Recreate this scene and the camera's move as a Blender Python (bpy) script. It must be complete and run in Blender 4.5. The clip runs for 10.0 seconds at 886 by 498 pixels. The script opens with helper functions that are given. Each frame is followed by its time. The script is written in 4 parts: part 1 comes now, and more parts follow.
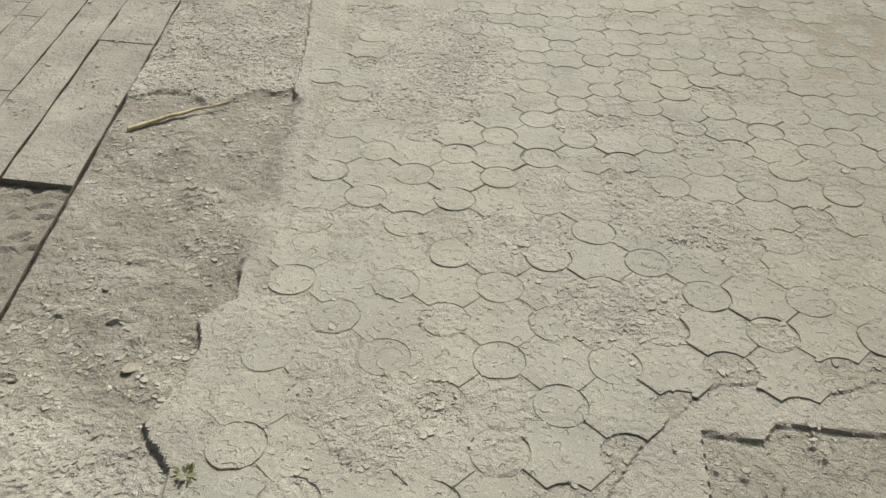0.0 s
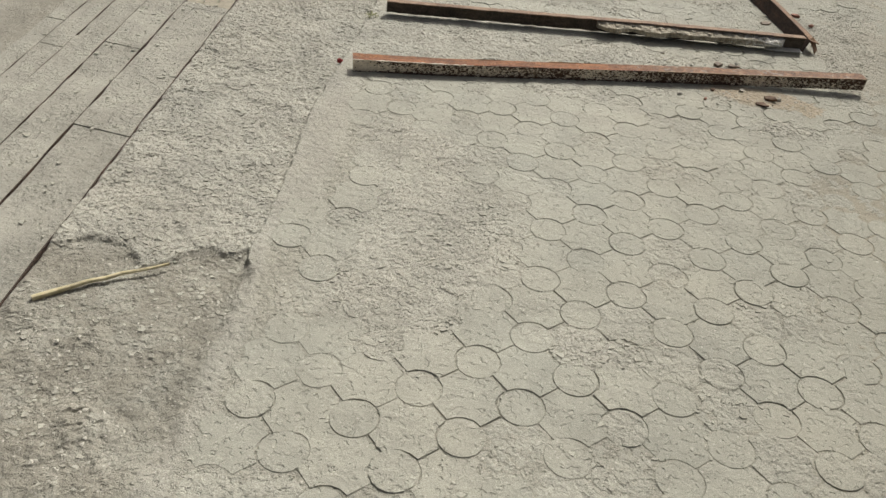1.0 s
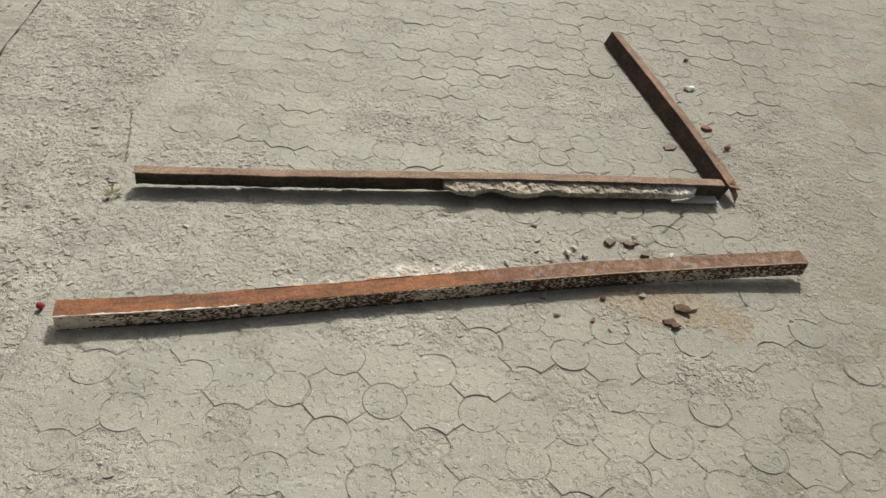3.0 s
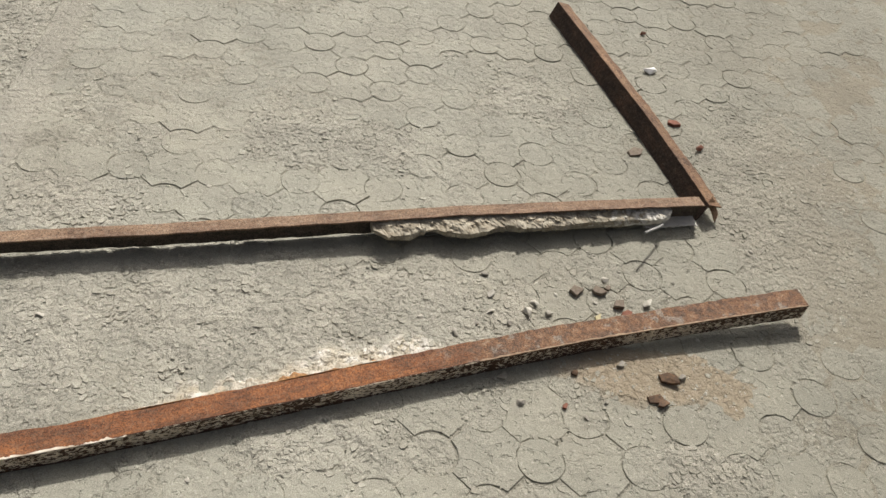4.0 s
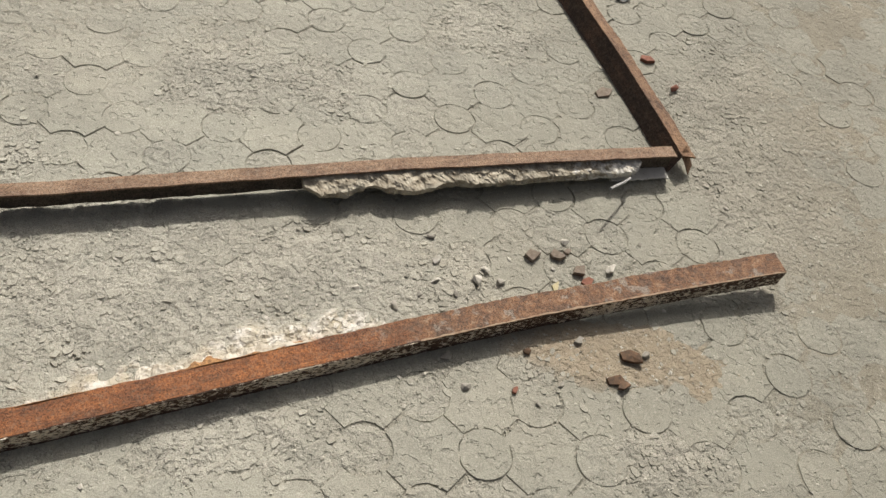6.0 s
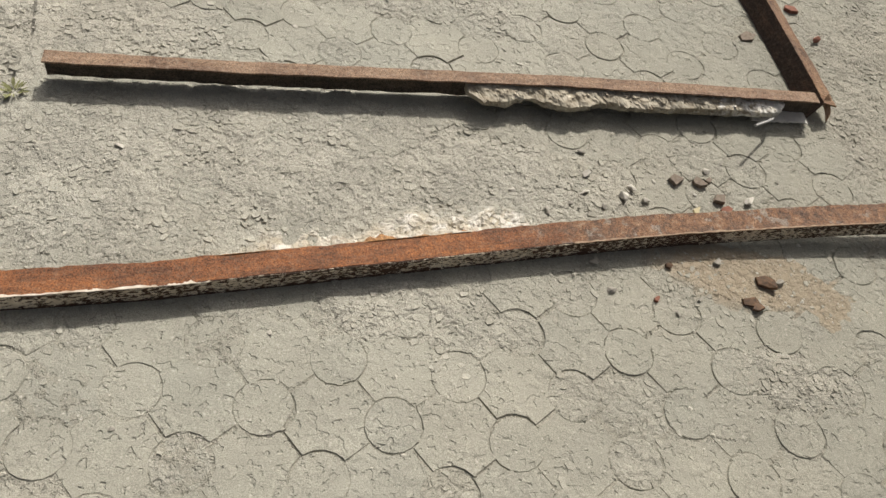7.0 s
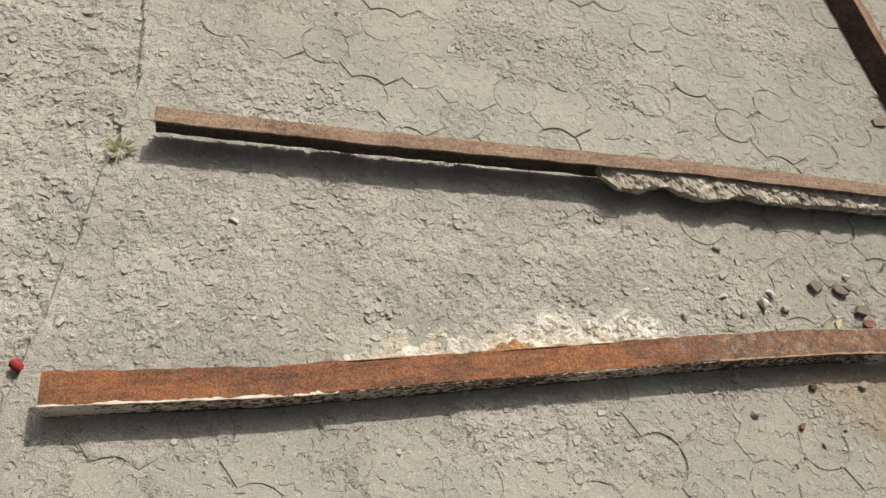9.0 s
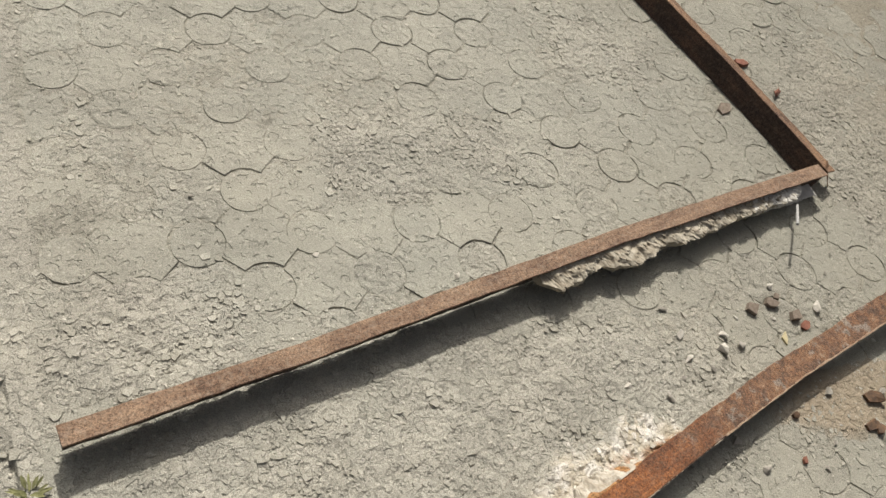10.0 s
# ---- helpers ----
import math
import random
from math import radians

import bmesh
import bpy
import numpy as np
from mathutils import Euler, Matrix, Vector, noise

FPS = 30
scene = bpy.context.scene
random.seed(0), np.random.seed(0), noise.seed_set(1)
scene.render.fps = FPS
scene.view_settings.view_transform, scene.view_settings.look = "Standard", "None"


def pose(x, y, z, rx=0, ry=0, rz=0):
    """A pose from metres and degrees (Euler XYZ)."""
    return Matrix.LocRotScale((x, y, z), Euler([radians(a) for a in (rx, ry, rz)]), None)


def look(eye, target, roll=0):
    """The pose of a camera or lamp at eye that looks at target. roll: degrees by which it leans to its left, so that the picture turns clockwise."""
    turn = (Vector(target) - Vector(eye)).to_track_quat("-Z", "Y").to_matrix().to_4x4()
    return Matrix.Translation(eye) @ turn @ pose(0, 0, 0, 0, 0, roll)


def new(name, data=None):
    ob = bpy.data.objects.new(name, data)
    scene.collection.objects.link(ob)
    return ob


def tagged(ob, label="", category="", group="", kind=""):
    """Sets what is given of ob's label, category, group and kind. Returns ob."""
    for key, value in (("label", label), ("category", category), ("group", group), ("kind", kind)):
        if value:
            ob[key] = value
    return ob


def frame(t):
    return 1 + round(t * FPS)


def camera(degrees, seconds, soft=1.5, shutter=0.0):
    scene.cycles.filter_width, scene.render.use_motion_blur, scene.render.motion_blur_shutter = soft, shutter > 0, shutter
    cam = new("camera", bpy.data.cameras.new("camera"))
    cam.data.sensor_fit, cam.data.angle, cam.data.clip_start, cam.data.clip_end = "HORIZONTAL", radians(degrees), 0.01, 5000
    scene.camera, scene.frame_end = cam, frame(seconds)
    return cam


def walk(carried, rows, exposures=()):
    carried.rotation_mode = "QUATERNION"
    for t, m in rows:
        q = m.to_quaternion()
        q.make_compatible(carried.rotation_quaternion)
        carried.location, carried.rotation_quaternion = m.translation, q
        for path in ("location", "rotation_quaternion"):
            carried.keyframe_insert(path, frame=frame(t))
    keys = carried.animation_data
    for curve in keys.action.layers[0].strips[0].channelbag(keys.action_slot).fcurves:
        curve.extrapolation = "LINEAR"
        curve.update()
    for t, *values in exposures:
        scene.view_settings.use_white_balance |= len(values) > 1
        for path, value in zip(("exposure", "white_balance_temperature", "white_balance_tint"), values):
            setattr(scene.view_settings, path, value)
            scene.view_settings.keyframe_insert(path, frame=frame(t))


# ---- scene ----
cam = camera(56.4, 10.0)
PATH = [
    (0, (0.563, 0.226, 1.198), (0.402, 1.822, 0.004), 2.9),
    (0.5, (0.614, 0.661, 1.293), (0.342, 2.214, 0.063), 5.0),
    (1, (0.649, 1.014, 1.41), (0.347, 2.57, 0.19), 7.0),
    (1.5, (0.74, 1.377, 1.461), (0.375, 2.882, 0.195), 8.7),
    (2, (0.698, 1.719, 1.53), (0.313, 3.217, 0.262), 9.6),
    (2.5, (0.635, 2.104, 1.609), (0.427, 3.634, 0.337), 9.2),
    (3, (0.649, 2.477, 1.566), (0.578, 3.996, 0.267), 9.0),
    (3.2, (0.649, 2.654, 1.538), (0.601, 4.16, 0.223), 9.3),
    (4.3, (0.553, 3.176, 1.484), (0.716, 4.538, 0.028), 12.3),
    (4.5, (0.587, 3.252, 1.456), (0.732, 4.589, -0.024), 11.8),
    (5, (0.667, 3.329, 1.433), (0.801, 4.627, -0.082), 11.5),
    (5.2, (0.706, 3.339, 1.419), (0.861, 4.629, -0.102), 11.8),
    (6.3, (0.586, 3.255, 1.431), (0.808, 4.488, -0.128), 16.3),
    (6.5, (0.534, 3.199, 1.427), (0.733, 4.417, -0.147), 16.9),
    (7, (0.422, 3.118, 1.397), (0.558, 4.287, -0.22), 18.7),
    (7.5, (0.377, 3.117, 1.393), (0.443, 4.266, -0.243), 19.3),
    (8, (0.293, 3.089, 1.385), (0.318, 4.239, -0.251), 21.6),
    (8.5, (0.233, 3.111, 1.374), (0.27, 4.254, -0.267), 23.3),
    (9, (0.107, 3.335, 1.343), (0.264, 4.479, -0.29), 23.9),
    (9.5, (-0.075, 3.562, 1.31), (0.333, 4.697, -0.286), 25.1),
    (10, (-0.265, 3.811, 1.359), (0.451, 4.815, -0.216), 26.8),
]
walk(cam, [(t, look(eye, target, roll)) for t, eye, target, roll in PATH], [(0.0, -0.31, 6450, 9), (3.0, -0.35, 6470, 10), (4.5, -0.27, 6590, 11), (10.0, -0.31, 6600, 11)])

# ---- light ----
SUN_EL, SUN_AZ = radians(45.0), radians(7.0)          # azimuth from +y towards +x
world = bpy.data.worlds.new("sky")
scene.world = world
world.use_nodes = True
wn = world.node_tree.nodes
sky = wn.new("ShaderNodeTexSky")
sky.sky_type, sky.sun_disc = "NISHITA", False
sky.sun_elevation, sky.sun_rotation = SUN_EL, SUN_AZ
sky.air_density, sky.dust_density, sky.ozone_density = 0.45, 8.0, 0.0
haze = wn.new("ShaderNodeHueSaturation")               # a milky summer sky
haze.inputs["Saturation"].default_value = 0.45
world.node_tree.links.new(sky.outputs[0], haze.inputs["Color"])
world.node_tree.links.new(haze.outputs[0], wn["Background"].inputs[0])
wn["Background"].inputs[1].default_value = 0.11
sun = new("sun", bpy.data.lights.new("sun", "SUN"))
sun.data.energy, sun.data.angle, sun.data.color = 4.7, radians(0.6), (1.0, 0.96, 0.89)
sun_from = Vector((math.sin(SUN_AZ) * math.cos(SUN_EL), math.cos(SUN_AZ) * math.cos(SUN_EL), math.sin(SUN_EL)))
sun.matrix_world = look(sun_from * 20, (0, 0, 0))

# ---- noise on arrays ----
RNG = np.random.RandomState(7)
TABLE = RNG.rand(256, 256)
TABLE2 = RNG.rand(256, 256)
TABLE3 = RNG.rand(256, 256)


def smooth(a, b, v):
    k = np.clip((v - a) / (b - a), 0, 1)
    return k * k * (3 - 2 * k)


def vnoise(x, y, size, seed=0):
    """Value noise from -1 to 1 with features of that size in metres."""
    u, v = np.asarray(x) / size + 17.3 * seed, np.asarray(y) / size + 9.1 * seed
    i, j = np.floor(u).astype(int), np.floor(v).astype(int)
    f, g = u - i, v - j
    f, g = f * f * (3 - 2 * f), g * g * (3 - 2 * g)
    a, b = TABLE[i % 256, j % 256], TABLE[(i + 1) % 256, j % 256]
    c, d = TABLE[i % 256, (j + 1) % 256], TABLE[(i + 1) % 256, (j + 1) % 256]
    return 2 * ((a * (1 - f) + b * f) * (1 - g) + (c * (1 - f) + d * f) * g) - 1


def fbm(x, y, size, seed=0, octaves=4):
    total, amp = 0, 1.0
    for k in range(octaves):
        total = total + amp * vnoise(x, y, size / 2 ** k, seed + 3 * k)
        amp *= 0.5
    return total / (2 - 2 * amp)


def terraces(x, y, size, seed, steps=4.0):
    """Plates of crust with sharp edges, from -1 to 1."""
    v = 0.5 + 0.9 * fbm(x, y, size, seed, 5)
    k = np.floor(v * steps)
    return 2 * (k + smooth(0.80, 1.0, v * steps - k)) / steps - 1


def flakes(x, y, size, seed=0):
    """Broken angular crust: a random height for each cell, and the way to the cell's border."""
    u, v = np.asarray(x) / size + 5.7 * seed, np.asarray(y) / size + 3.3 * seed
    i0, j0 = np.floor(u).astype(int), np.floor(v).astype(int)
    near, second, height = np.full(u.shape, 9.0), np.full(u.shape, 9.0), np.zeros(u.shape)
    for di in (-1, 0, 1):
        for dj in (-1, 0, 1):
            i, j = (i0 + di) % 256, (j0 + dj) % 256
            d = np.hypot(i0 + di + TABLE[i, j] - u, j0 + dj + TABLE2[i, j] - v)
            closer = d < near
            second = np.where(closer, near, np.minimum(second, d))
            height = np.where(closer, TABLE3[i, j], height)
            near = np.where(closer, d, near)
    return 2 * height - 1, second - near


# ---- the plan ----
def edge(y):
    """The landing's outer edge, above the steps."""
    return -0.506 - 0.1814 * (np.asarray(y) - 1.445)


STRIP_Y = (-1.942, 1.085, 1.191, 1.279, 1.42, 1.483, 1.562, 1.835, 2.099, 2.423, 2.579, 2.874, 3.385, 3.72, 4.065, 4.44, 4.705, 5.198, 6.959, 11.953)
STRIP_L = (0.181, 0.023, -0.083, -0.057, -0.057, -0.083, -0.041, -0.07, -0.08, -0.142, -0.177, -0.225, -0.338, -0.371, -0.406, -0.454, -0.549, -0.558, -0.759, -1.406)
PAVE_Y = (-1.942, 1.125, 1.251, 1.329, 1.504, 1.768, 2.032, 2.443, 2.88, 2.89, 3.308, 3.702, 4.066, 4.332, 4.658, 5.081, 6.96, 11.953)
PAVE_L = (0.181, 0.061, 0.029, 0.019, 0.011, 0.004, -0.018, -0.091, -0.175, -0.101, -0.171, -0.249, -0.337, -0.393, -0.413, -0.456, -0.65, -1.256)


def strip_left(y):
    return np.interp(y, STRIP_Y, STRIP_L)


def pave_left(y):
    return np.interp(y, PAVE_Y, PAVE_L)


def pave_front(x):
    """The broken lower end of the pavers."""
    return np.interp(x, (-0.213, 0.77, 0.847, 0.963, 1.018, 1.099, 1.149, 1.246, 1.353, 1.841, 4.024), (0.603, 1.142, 1.288, 1.435, 1.474, 1.489, 1.465, 1.489, 1.539, 1.669, 2.331))


def slab_top(x):
    """The upper border of the sunken slab beside the broken pavers."""
    return np.interp(x, (0.963, 0.964, 1.082, 1.11, 1.316, 4.03), (-2.934, 1.347, 1.342, 1.391, 1.397, 1.94))


def pad_break(x):
    """Where the rough concrete pad has broken off."""
    return np.interp(x, (-1.132, -0.687, -0.584, -0.499, -0.419, -0.37, -0.331, -0.279, -0.226, -0.146), (2.359, 2.464, 2.525, 2.521, 2.463, 2.493, 2.558, 2.596, 2.579, 2.658))


SPALLED = ((0.36, 4.3, 0.7, 0.26, 1.1), (0.25, 2.82, 0.26, 0.42, 1.0), (0.56, 1.94, 0.16, 0.13, 0.9), (0.82, 1.67, 0.2, 0.1, 1.0),
           (0.35, 1.27, 0.17, 0.14, 0.9), (1.07, 2.06, 0.24, 0.12, 0.9), (0.47, 3.96, 0.22, 0.1, 0.9), (0.09, 3.31, 0.28, 0.18, 0.8),
           (0.35, 4.94, 0.35, 0.16, 0.7), (1.72, 4.94, 0.3, 0.6, 0.9), (1.3, 4.02, 0.14, 0.08, 0.9), (0.79, 2.58, 0.14, 0.1, 0.7),
           (-0.18, 4.1, 0.22, 0.3, 0.9), (-0.24, 4.54, 0.25, 0.2, 0.8), (0.98, 5.29, 0.25, 0.2, 0.7))


def spall_at(x, y):
    m = 0.30 * fbm(x, y, 0.22, 4) + 0.12
    for cx, cy, rx, ry, w in SPALLED:
        m = np.maximum(m, w * np.exp(-((x - cx) / rx) ** 2 - ((y - cy) / ry) ** 2) + 0.28 * fbm(x, y, 0.12, 11))
    return smooth(0.22, 0.66, m)


def lime_at(x, y):
    """White mortar crust behind the painted bar."""
    along = (x + 0.335) * 0.935 + (y - 3.79) * 0.354
    back = -(x + 0.335) * 0.354 + (y - 3.79) * 0.935
    width = np.interp(along, (0.35, 0.5, 0.62, 0.85, 1.0, 1.12, 1.22), (0.0, 0.04, 0.10, 0.085, 0.145, 0.09, 0.0))
    return smooth(0.0, 0.045, width - back + 0.06 * fbm(x, y, 0.06, 21)) * (width > 0.005) * (back > -0.03)


def rust_at(x, y):
    r = np.hypot((x - 1.24) / 0.24, (y - 4.235) / 0.095)
    return smooth(1.25, 0.65, r + 0.5 * fbm(x, y, 0.08, 31))


def stain_at(x, y):
    """Orange rust that has run from the bar's back edge into the lime crust."""
    m = np.zeros(np.shape(x))
    for cx, rx, ry in ((0.585, 0.10, 0.036), (0.47, 0.03, 0.022), (0.36, 0.025, 0.02), (0.16, 0.05, 0.014), (0.70, 0.05, 0.018)):
        s = np.hypot((x - cx) / rx, (y - 4.152 - 0.40 * (x - 0.585)) / ry)
        m = np.maximum(m, smooth(1.15, 0.35, s + 0.5 * fbm(x, y, 0.03, 33)))
    return m


def sand_at(x, y):
    """Fine dust that hides the joints."""
    m = smooth(1.45, 2.0, x + 0.25 * fbm(x, y, 0.5, 41) - 0.12 * (y - 4.2)) * 0.9
    m = np.maximum(m, smooth(0.95, 0.4, np.hypot((x - 1.65) / 0.45, (y - 3.5) / 0.45) + 0.3 * fbm(x, y, 0.3, 43)))
    return m


def ground_at(x, y):
    """Height and wear of the ground sheet: z, spalled, lime, rust, stain, sand, mortar, dirt."""
    x, y = np.asarray(x, float), np.asarray(y, float)
    wob = 0.010 * fbm(x, y, 0.05, 51)
    strip = strip_left(y) + wob + 0.022 * fbm(x, y, 0.16, 53) * smooth(3.0, 2.4, y)
    pave = pave_left(y) + wob
    spall, lime, rust, sand, stain = spall_at(x, y), lime_at(x, y), rust_at(x, y), sand_at(x, y), stain_at(x, y)
    h1, b1 = flakes(x, y, 0.030, 1)
    h2, b2 = flakes(x + 0.006 * vnoise(x, y, 0.02, 5), y, 0.016, 2)
    t1, t2 = terraces(x, y, 0.075, 14), terraces(x, y, 0.03, 15, 3.0)
    rough = 0.0026 * t1 + 0.0024 * t2 + 0.0006 * h2
    fill = -0.0011 - 0.0008 * smooth(0.0, 0.5, x) + 0.0020 * fbm(x, y, 0.24, 61) + 0.0009 * vnoise(x, y, 0.015, 63)
    z = fill * (1 - spall) + (0.0028 * spall * spall - 0.0010 + rough) * spall
    z = z * (1 - sand) + (-0.0002 + 0.0022 * fbm(x, y, 0.22, 71)) * sand
    z = z + lime * (0.005 + 0.0040 * fbm(x, y, 0.05, 73) + 0.003 * t2) + 0.0042 * rust + stain * (0.006 + 0.004 * h2)
    # the lower, broken end of the paving
    below = smooth(0.004, -0.004, y - pave_front(x) + wob)
    slab = smooth(0.005, -0.005, y - slab_top(x) + wob * 0.6)
    low = -0.0045 + 0.002 * fbm(x, y, 0.08, 81) - slab * (0.010 + 0.003 * fbm(x, y, 0.04, 83))
    z = z * (1 - below) + low * below
    # mortar strip
    worn_away = smooth(3.80, 3.92, y + 2 * wob) * smooth(4.70, 4.60, y + 2 * wob)
    mortar = smooth(-0.003, 0.003, x - strip) * smooth(0.012, -0.012, x - pave - 0.03 * fbm(x, y, 0.09, 87)) * (1 - below) * (1 - worn_away)
    spall = np.maximum(spall, worn_away * smooth(-0.003, 0.003, x - strip) * smooth(0.02, -0.02, x - pave))
    z = z * (1 - mortar) + (0.0005 + 0.0012 * fbm(x, y, 0.09, 85)) * mortar
    # rough pad and the hollow with dirt
    soft = 0.003 + 0.045 * smooth(1.62, 1.85, y) * smooth(2.58, 2.50, y)
    left = smooth(soft, -soft, x - strip + soft * 0.7 * fbm(x, y, 0.07, 55))
    gone = smooth(0.016, -0.016, y - pad_break(x) + 2.2 * wob) * smooth(1.08, 1.20, y + 2 * wob + 0.25 * x)
    pad = -0.009 + 0.003 * fbm(x, y, 0.15, 91) + 0.0040 * t1 + 0.0026 * t2 + 0.0012 * h2
    lumps = smooth(0.22, 0.62, fbm(x, y, 0.10, 93)) * (0.008 + 0.004 * h1 + 0.004 * h2)
    dirt = -0.021 + 0.007 * smooth(1.3, 1.9, y) * smooth(2.45, 2.15, y) + 0.008 * fbm(x, y, 0.22, 95) + 0.8 * lumps + 0.0025 * t1 + 0.0022 * t2
    z = z * (1 - left) + left * (pad * (1 - gone) + dirt * gone)
    spall = np.maximum(spall * (1 - left) * (1 - mortar) * (1 - below), left * (1 - gone))
    return z, spall, lime, rust, stain, sand * (1 - left) * (1 - mortar), np.maximum(mortar, below * (1 - slab)), np.maximum(left * gone, below * slab * 0.5)


def z_at(x, y):
    return float(ground_at(np.array([x]), np.array([y]))[0][0])


# ---- materials ----
def material(name):
    m = bpy.data.materials.new(name)
    m.use_nodes = True
    nt = m.node_tree
    return m, nt, nt.nodes["Principled BSDF"]


def node(nt, kind, **values):
    n = nt.nodes.new(kind)
    for key, value in values.items():
        n.inputs[key.replace("_", " ")].default_value = value
    return n


def noise_tex(nt, vector, scale, detail=4.0, rough=0.55, distortion=0.0):
    n = node(nt, "ShaderNodeTexNoise", Scale=scale, Detail=detail, Roughness=rough, Distortion=distortion)
    nt.links.new(vector, n.inputs["Vector"])
    return n.outputs["Fac"]


def ramp(nt, value, stops):
    r = nt.nodes.new("ShaderNodeValToRGB")
    while len(r.color_ramp.elements) < len(stops):
        r.color_ramp.elements.new(0.5)
    for e, (p, c) in zip(r.color_ramp.elements, stops):
        e.position, e.color = p, (*c, 1) if not isinstance(c, float) else (c, c, c, 1)
    nt.links.new(value, r.inputs[0])
    return r.outputs[0]


def mix(nt, fac, a, b, mode="MIX"):
    n = nt.nodes.new("ShaderNodeMix")
    n.data_type, n.blend_type = "RGBA", mode
    for value, socket in ((fac, n.inputs[0]), (a, n.inputs[6]), (b, n.inputs[7])):
        if isinstance(value, (int, float)):
            socket.default_value = value
        elif isinstance(value, tuple):
            socket.default_value = (*value, 1)
        else:
            nt.links.new(value, socket)
    return n.outputs[2]


def arith(nt, op, a, b=0.0):
    n = nt.nodes.new("ShaderNodeMath")
    n.operation = op
    for value, socket in ((a, n.inputs[0]), (b, n.inputs[1])):
        if isinstance(value, (int, float)):
            socket.default_value = value
        else:
            nt.links.new(value, socket)
    return n.outputs[0]


def bump(nt, bsdf, height, distance, strength=1.0, base=None):
    b = nt.nodes.new("ShaderNodeBump")
    b.inputs["Distance"].default_value, b.inputs["Strength"].default_value = distance, strength
    nt.links.new(height, b.inputs["Height"])
    if base is not None:
        nt.links.new(base, b.inputs["Normal"])
    nt.links.new(b.outputs[0], bsdf.inputs["Normal"])
    return b.outputs[0]


def place(nt):
    return nt.nodes.new("ShaderNodeNewGeometry").outputs["Position"]


def attribute(nt, name):
    a = nt.nodes.new("ShaderNodeAttribute")
    a.attribute_name = name
    return a.outputs["Fac"]


def speckle(nt, pos, colour):
    """Grain of concrete: dark pits, pale grains of stone and soft stains."""
    stain = ramp(nt, noise_tex(nt, pos, 5.0, 6, 0.6), ((0.36, 0.88), (0.64, 1.10)))
    grain = ramp(nt, noise_tex(nt, pos, 420.0, 3, 0.7), ((0.38, 0.74), (0.5, 1.0), (0.62, 1.22)))
    out = mix(nt, 1.0, mix(nt, 1.0, colour, stain, "MULTIPLY"), grain, "MULTIPLY")
    cell = nt.nodes.new("ShaderNodeTexVoronoi")
    cell.inputs["Scale"].default_value = 130.0
    nt.links.new(pos, cell.inputs["Vector"])
    pick = nt.nodes.new("ShaderNodeSeparateColor")
    nt.links.new(cell.outputs["Color"], pick.inputs[0])
    stone = arith(nt, "MULTIPLY", ramp(nt, pick.outputs[0], ((0.90, 0.0), (0.93, 1.0))), ramp(nt, cell.outputs["Distance"], ((0.25, 1.0), (0.40, 0.0))))
    return mix(nt, arith(nt, "MULTIPLY", stone, 0.7), out, (0.50, 0.47, 0.41))


def tone_along_x(nt, pos, colour):
    """The colour gets a little darker towards +x, with a faint drift of hue."""
    axis = nt.nodes.new("ShaderNodeSeparateXYZ")
    nt.links.new(pos, axis.inputs[0])
    far = arith(nt, "ADD", arith(nt, "MULTIPLY", axis.outputs[0], 0.4), arith(nt, "MULTIPLY", noise_tex(nt, pos, 2.5, 5, 0.6), 0.5))
    hue = ramp(nt, noise_tex(nt, pos, 1.7, 4, 0.6), ((0.36, (1.008, 1.0, 0.992)), (0.64, (0.990, 1.0, 1.006))))
    colour = mix(nt, 1.0, colour, hue, "MULTIPLY")
    return mix(nt, 1.0, colour, ramp(nt, far, ((0.50, (1.0, 1.0, 1.0)), (0.95, (0.80, 0.79, 0.77)))), "MULTIPLY")


def concrete_relief(nt, bsdf, pos, pits, coarse=1.0):
    """Fine grain everywhere; pits and broken crust where the wear says so."""
    fine = bump(nt, bsdf, ramp(nt, noise_tex(nt, pos, 330.0, 4, 0.75), ((0.36, 0.0), (0.64, 1.0))), 0.0008, 0.6)
    crust = noise_tex(nt, pos, 44.0, 3, 0.55, 0.5)
    worn = arith(nt, "MULTIPLY", ramp(nt, crust, ((0.39, 0.0), (0.415, 0.36), (0.47, 0.37), (0.495, 0.70), (0.55, 0.71), (0.575, 1.0))), pits)
    crusty = bump(nt, bsdf, worn, 0.0050 * coarse, 1.0, fine)
    bend = nt.nodes.new("ShaderNodeVectorMath")
    bend.operation = "MULTIPLY_ADD"
    wave = node(nt, "ShaderNodeTexNoise", Scale=60.0, Detail=3.0)
    nt.links.new(pos, wave.inputs["Vector"])
    nt.links.new(wave.outputs["Color"], bend.inputs[0])
    bend.inputs[1].default_value = (0.008, 0.008, 0.008)
    nt.links.new(pos, bend.inputs[2])
    cell = nt.nodes.new("ShaderNodeTexVoronoi")
    cell.inputs["Scale"].default_value = 105.0
    nt.links.new(bend.outputs[0], cell.inputs["Vector"])
    pick = nt.nodes.new("ShaderNodeSeparateColor")
    nt.links.new(cell.outputs["Color"], pick.inputs[0])
    flaky = bump(nt, bsdf, arith(nt, "MULTIPLY", pick.outputs[1], pits), 0.0010 * coarse, 0.9, crusty)
    gouge = ramp(nt, noise_tex(nt, bend.outputs[0], 36.0, 3, 0.5), ((0.335, 0.0), (0.37, 1.0), (0.60, 1.0), (0.63, 0.4)))
    bump(nt, bsdf, gouge, 0.0032, 1.0, flaky)


PAVER = (0.332, 0.324, 0.268)


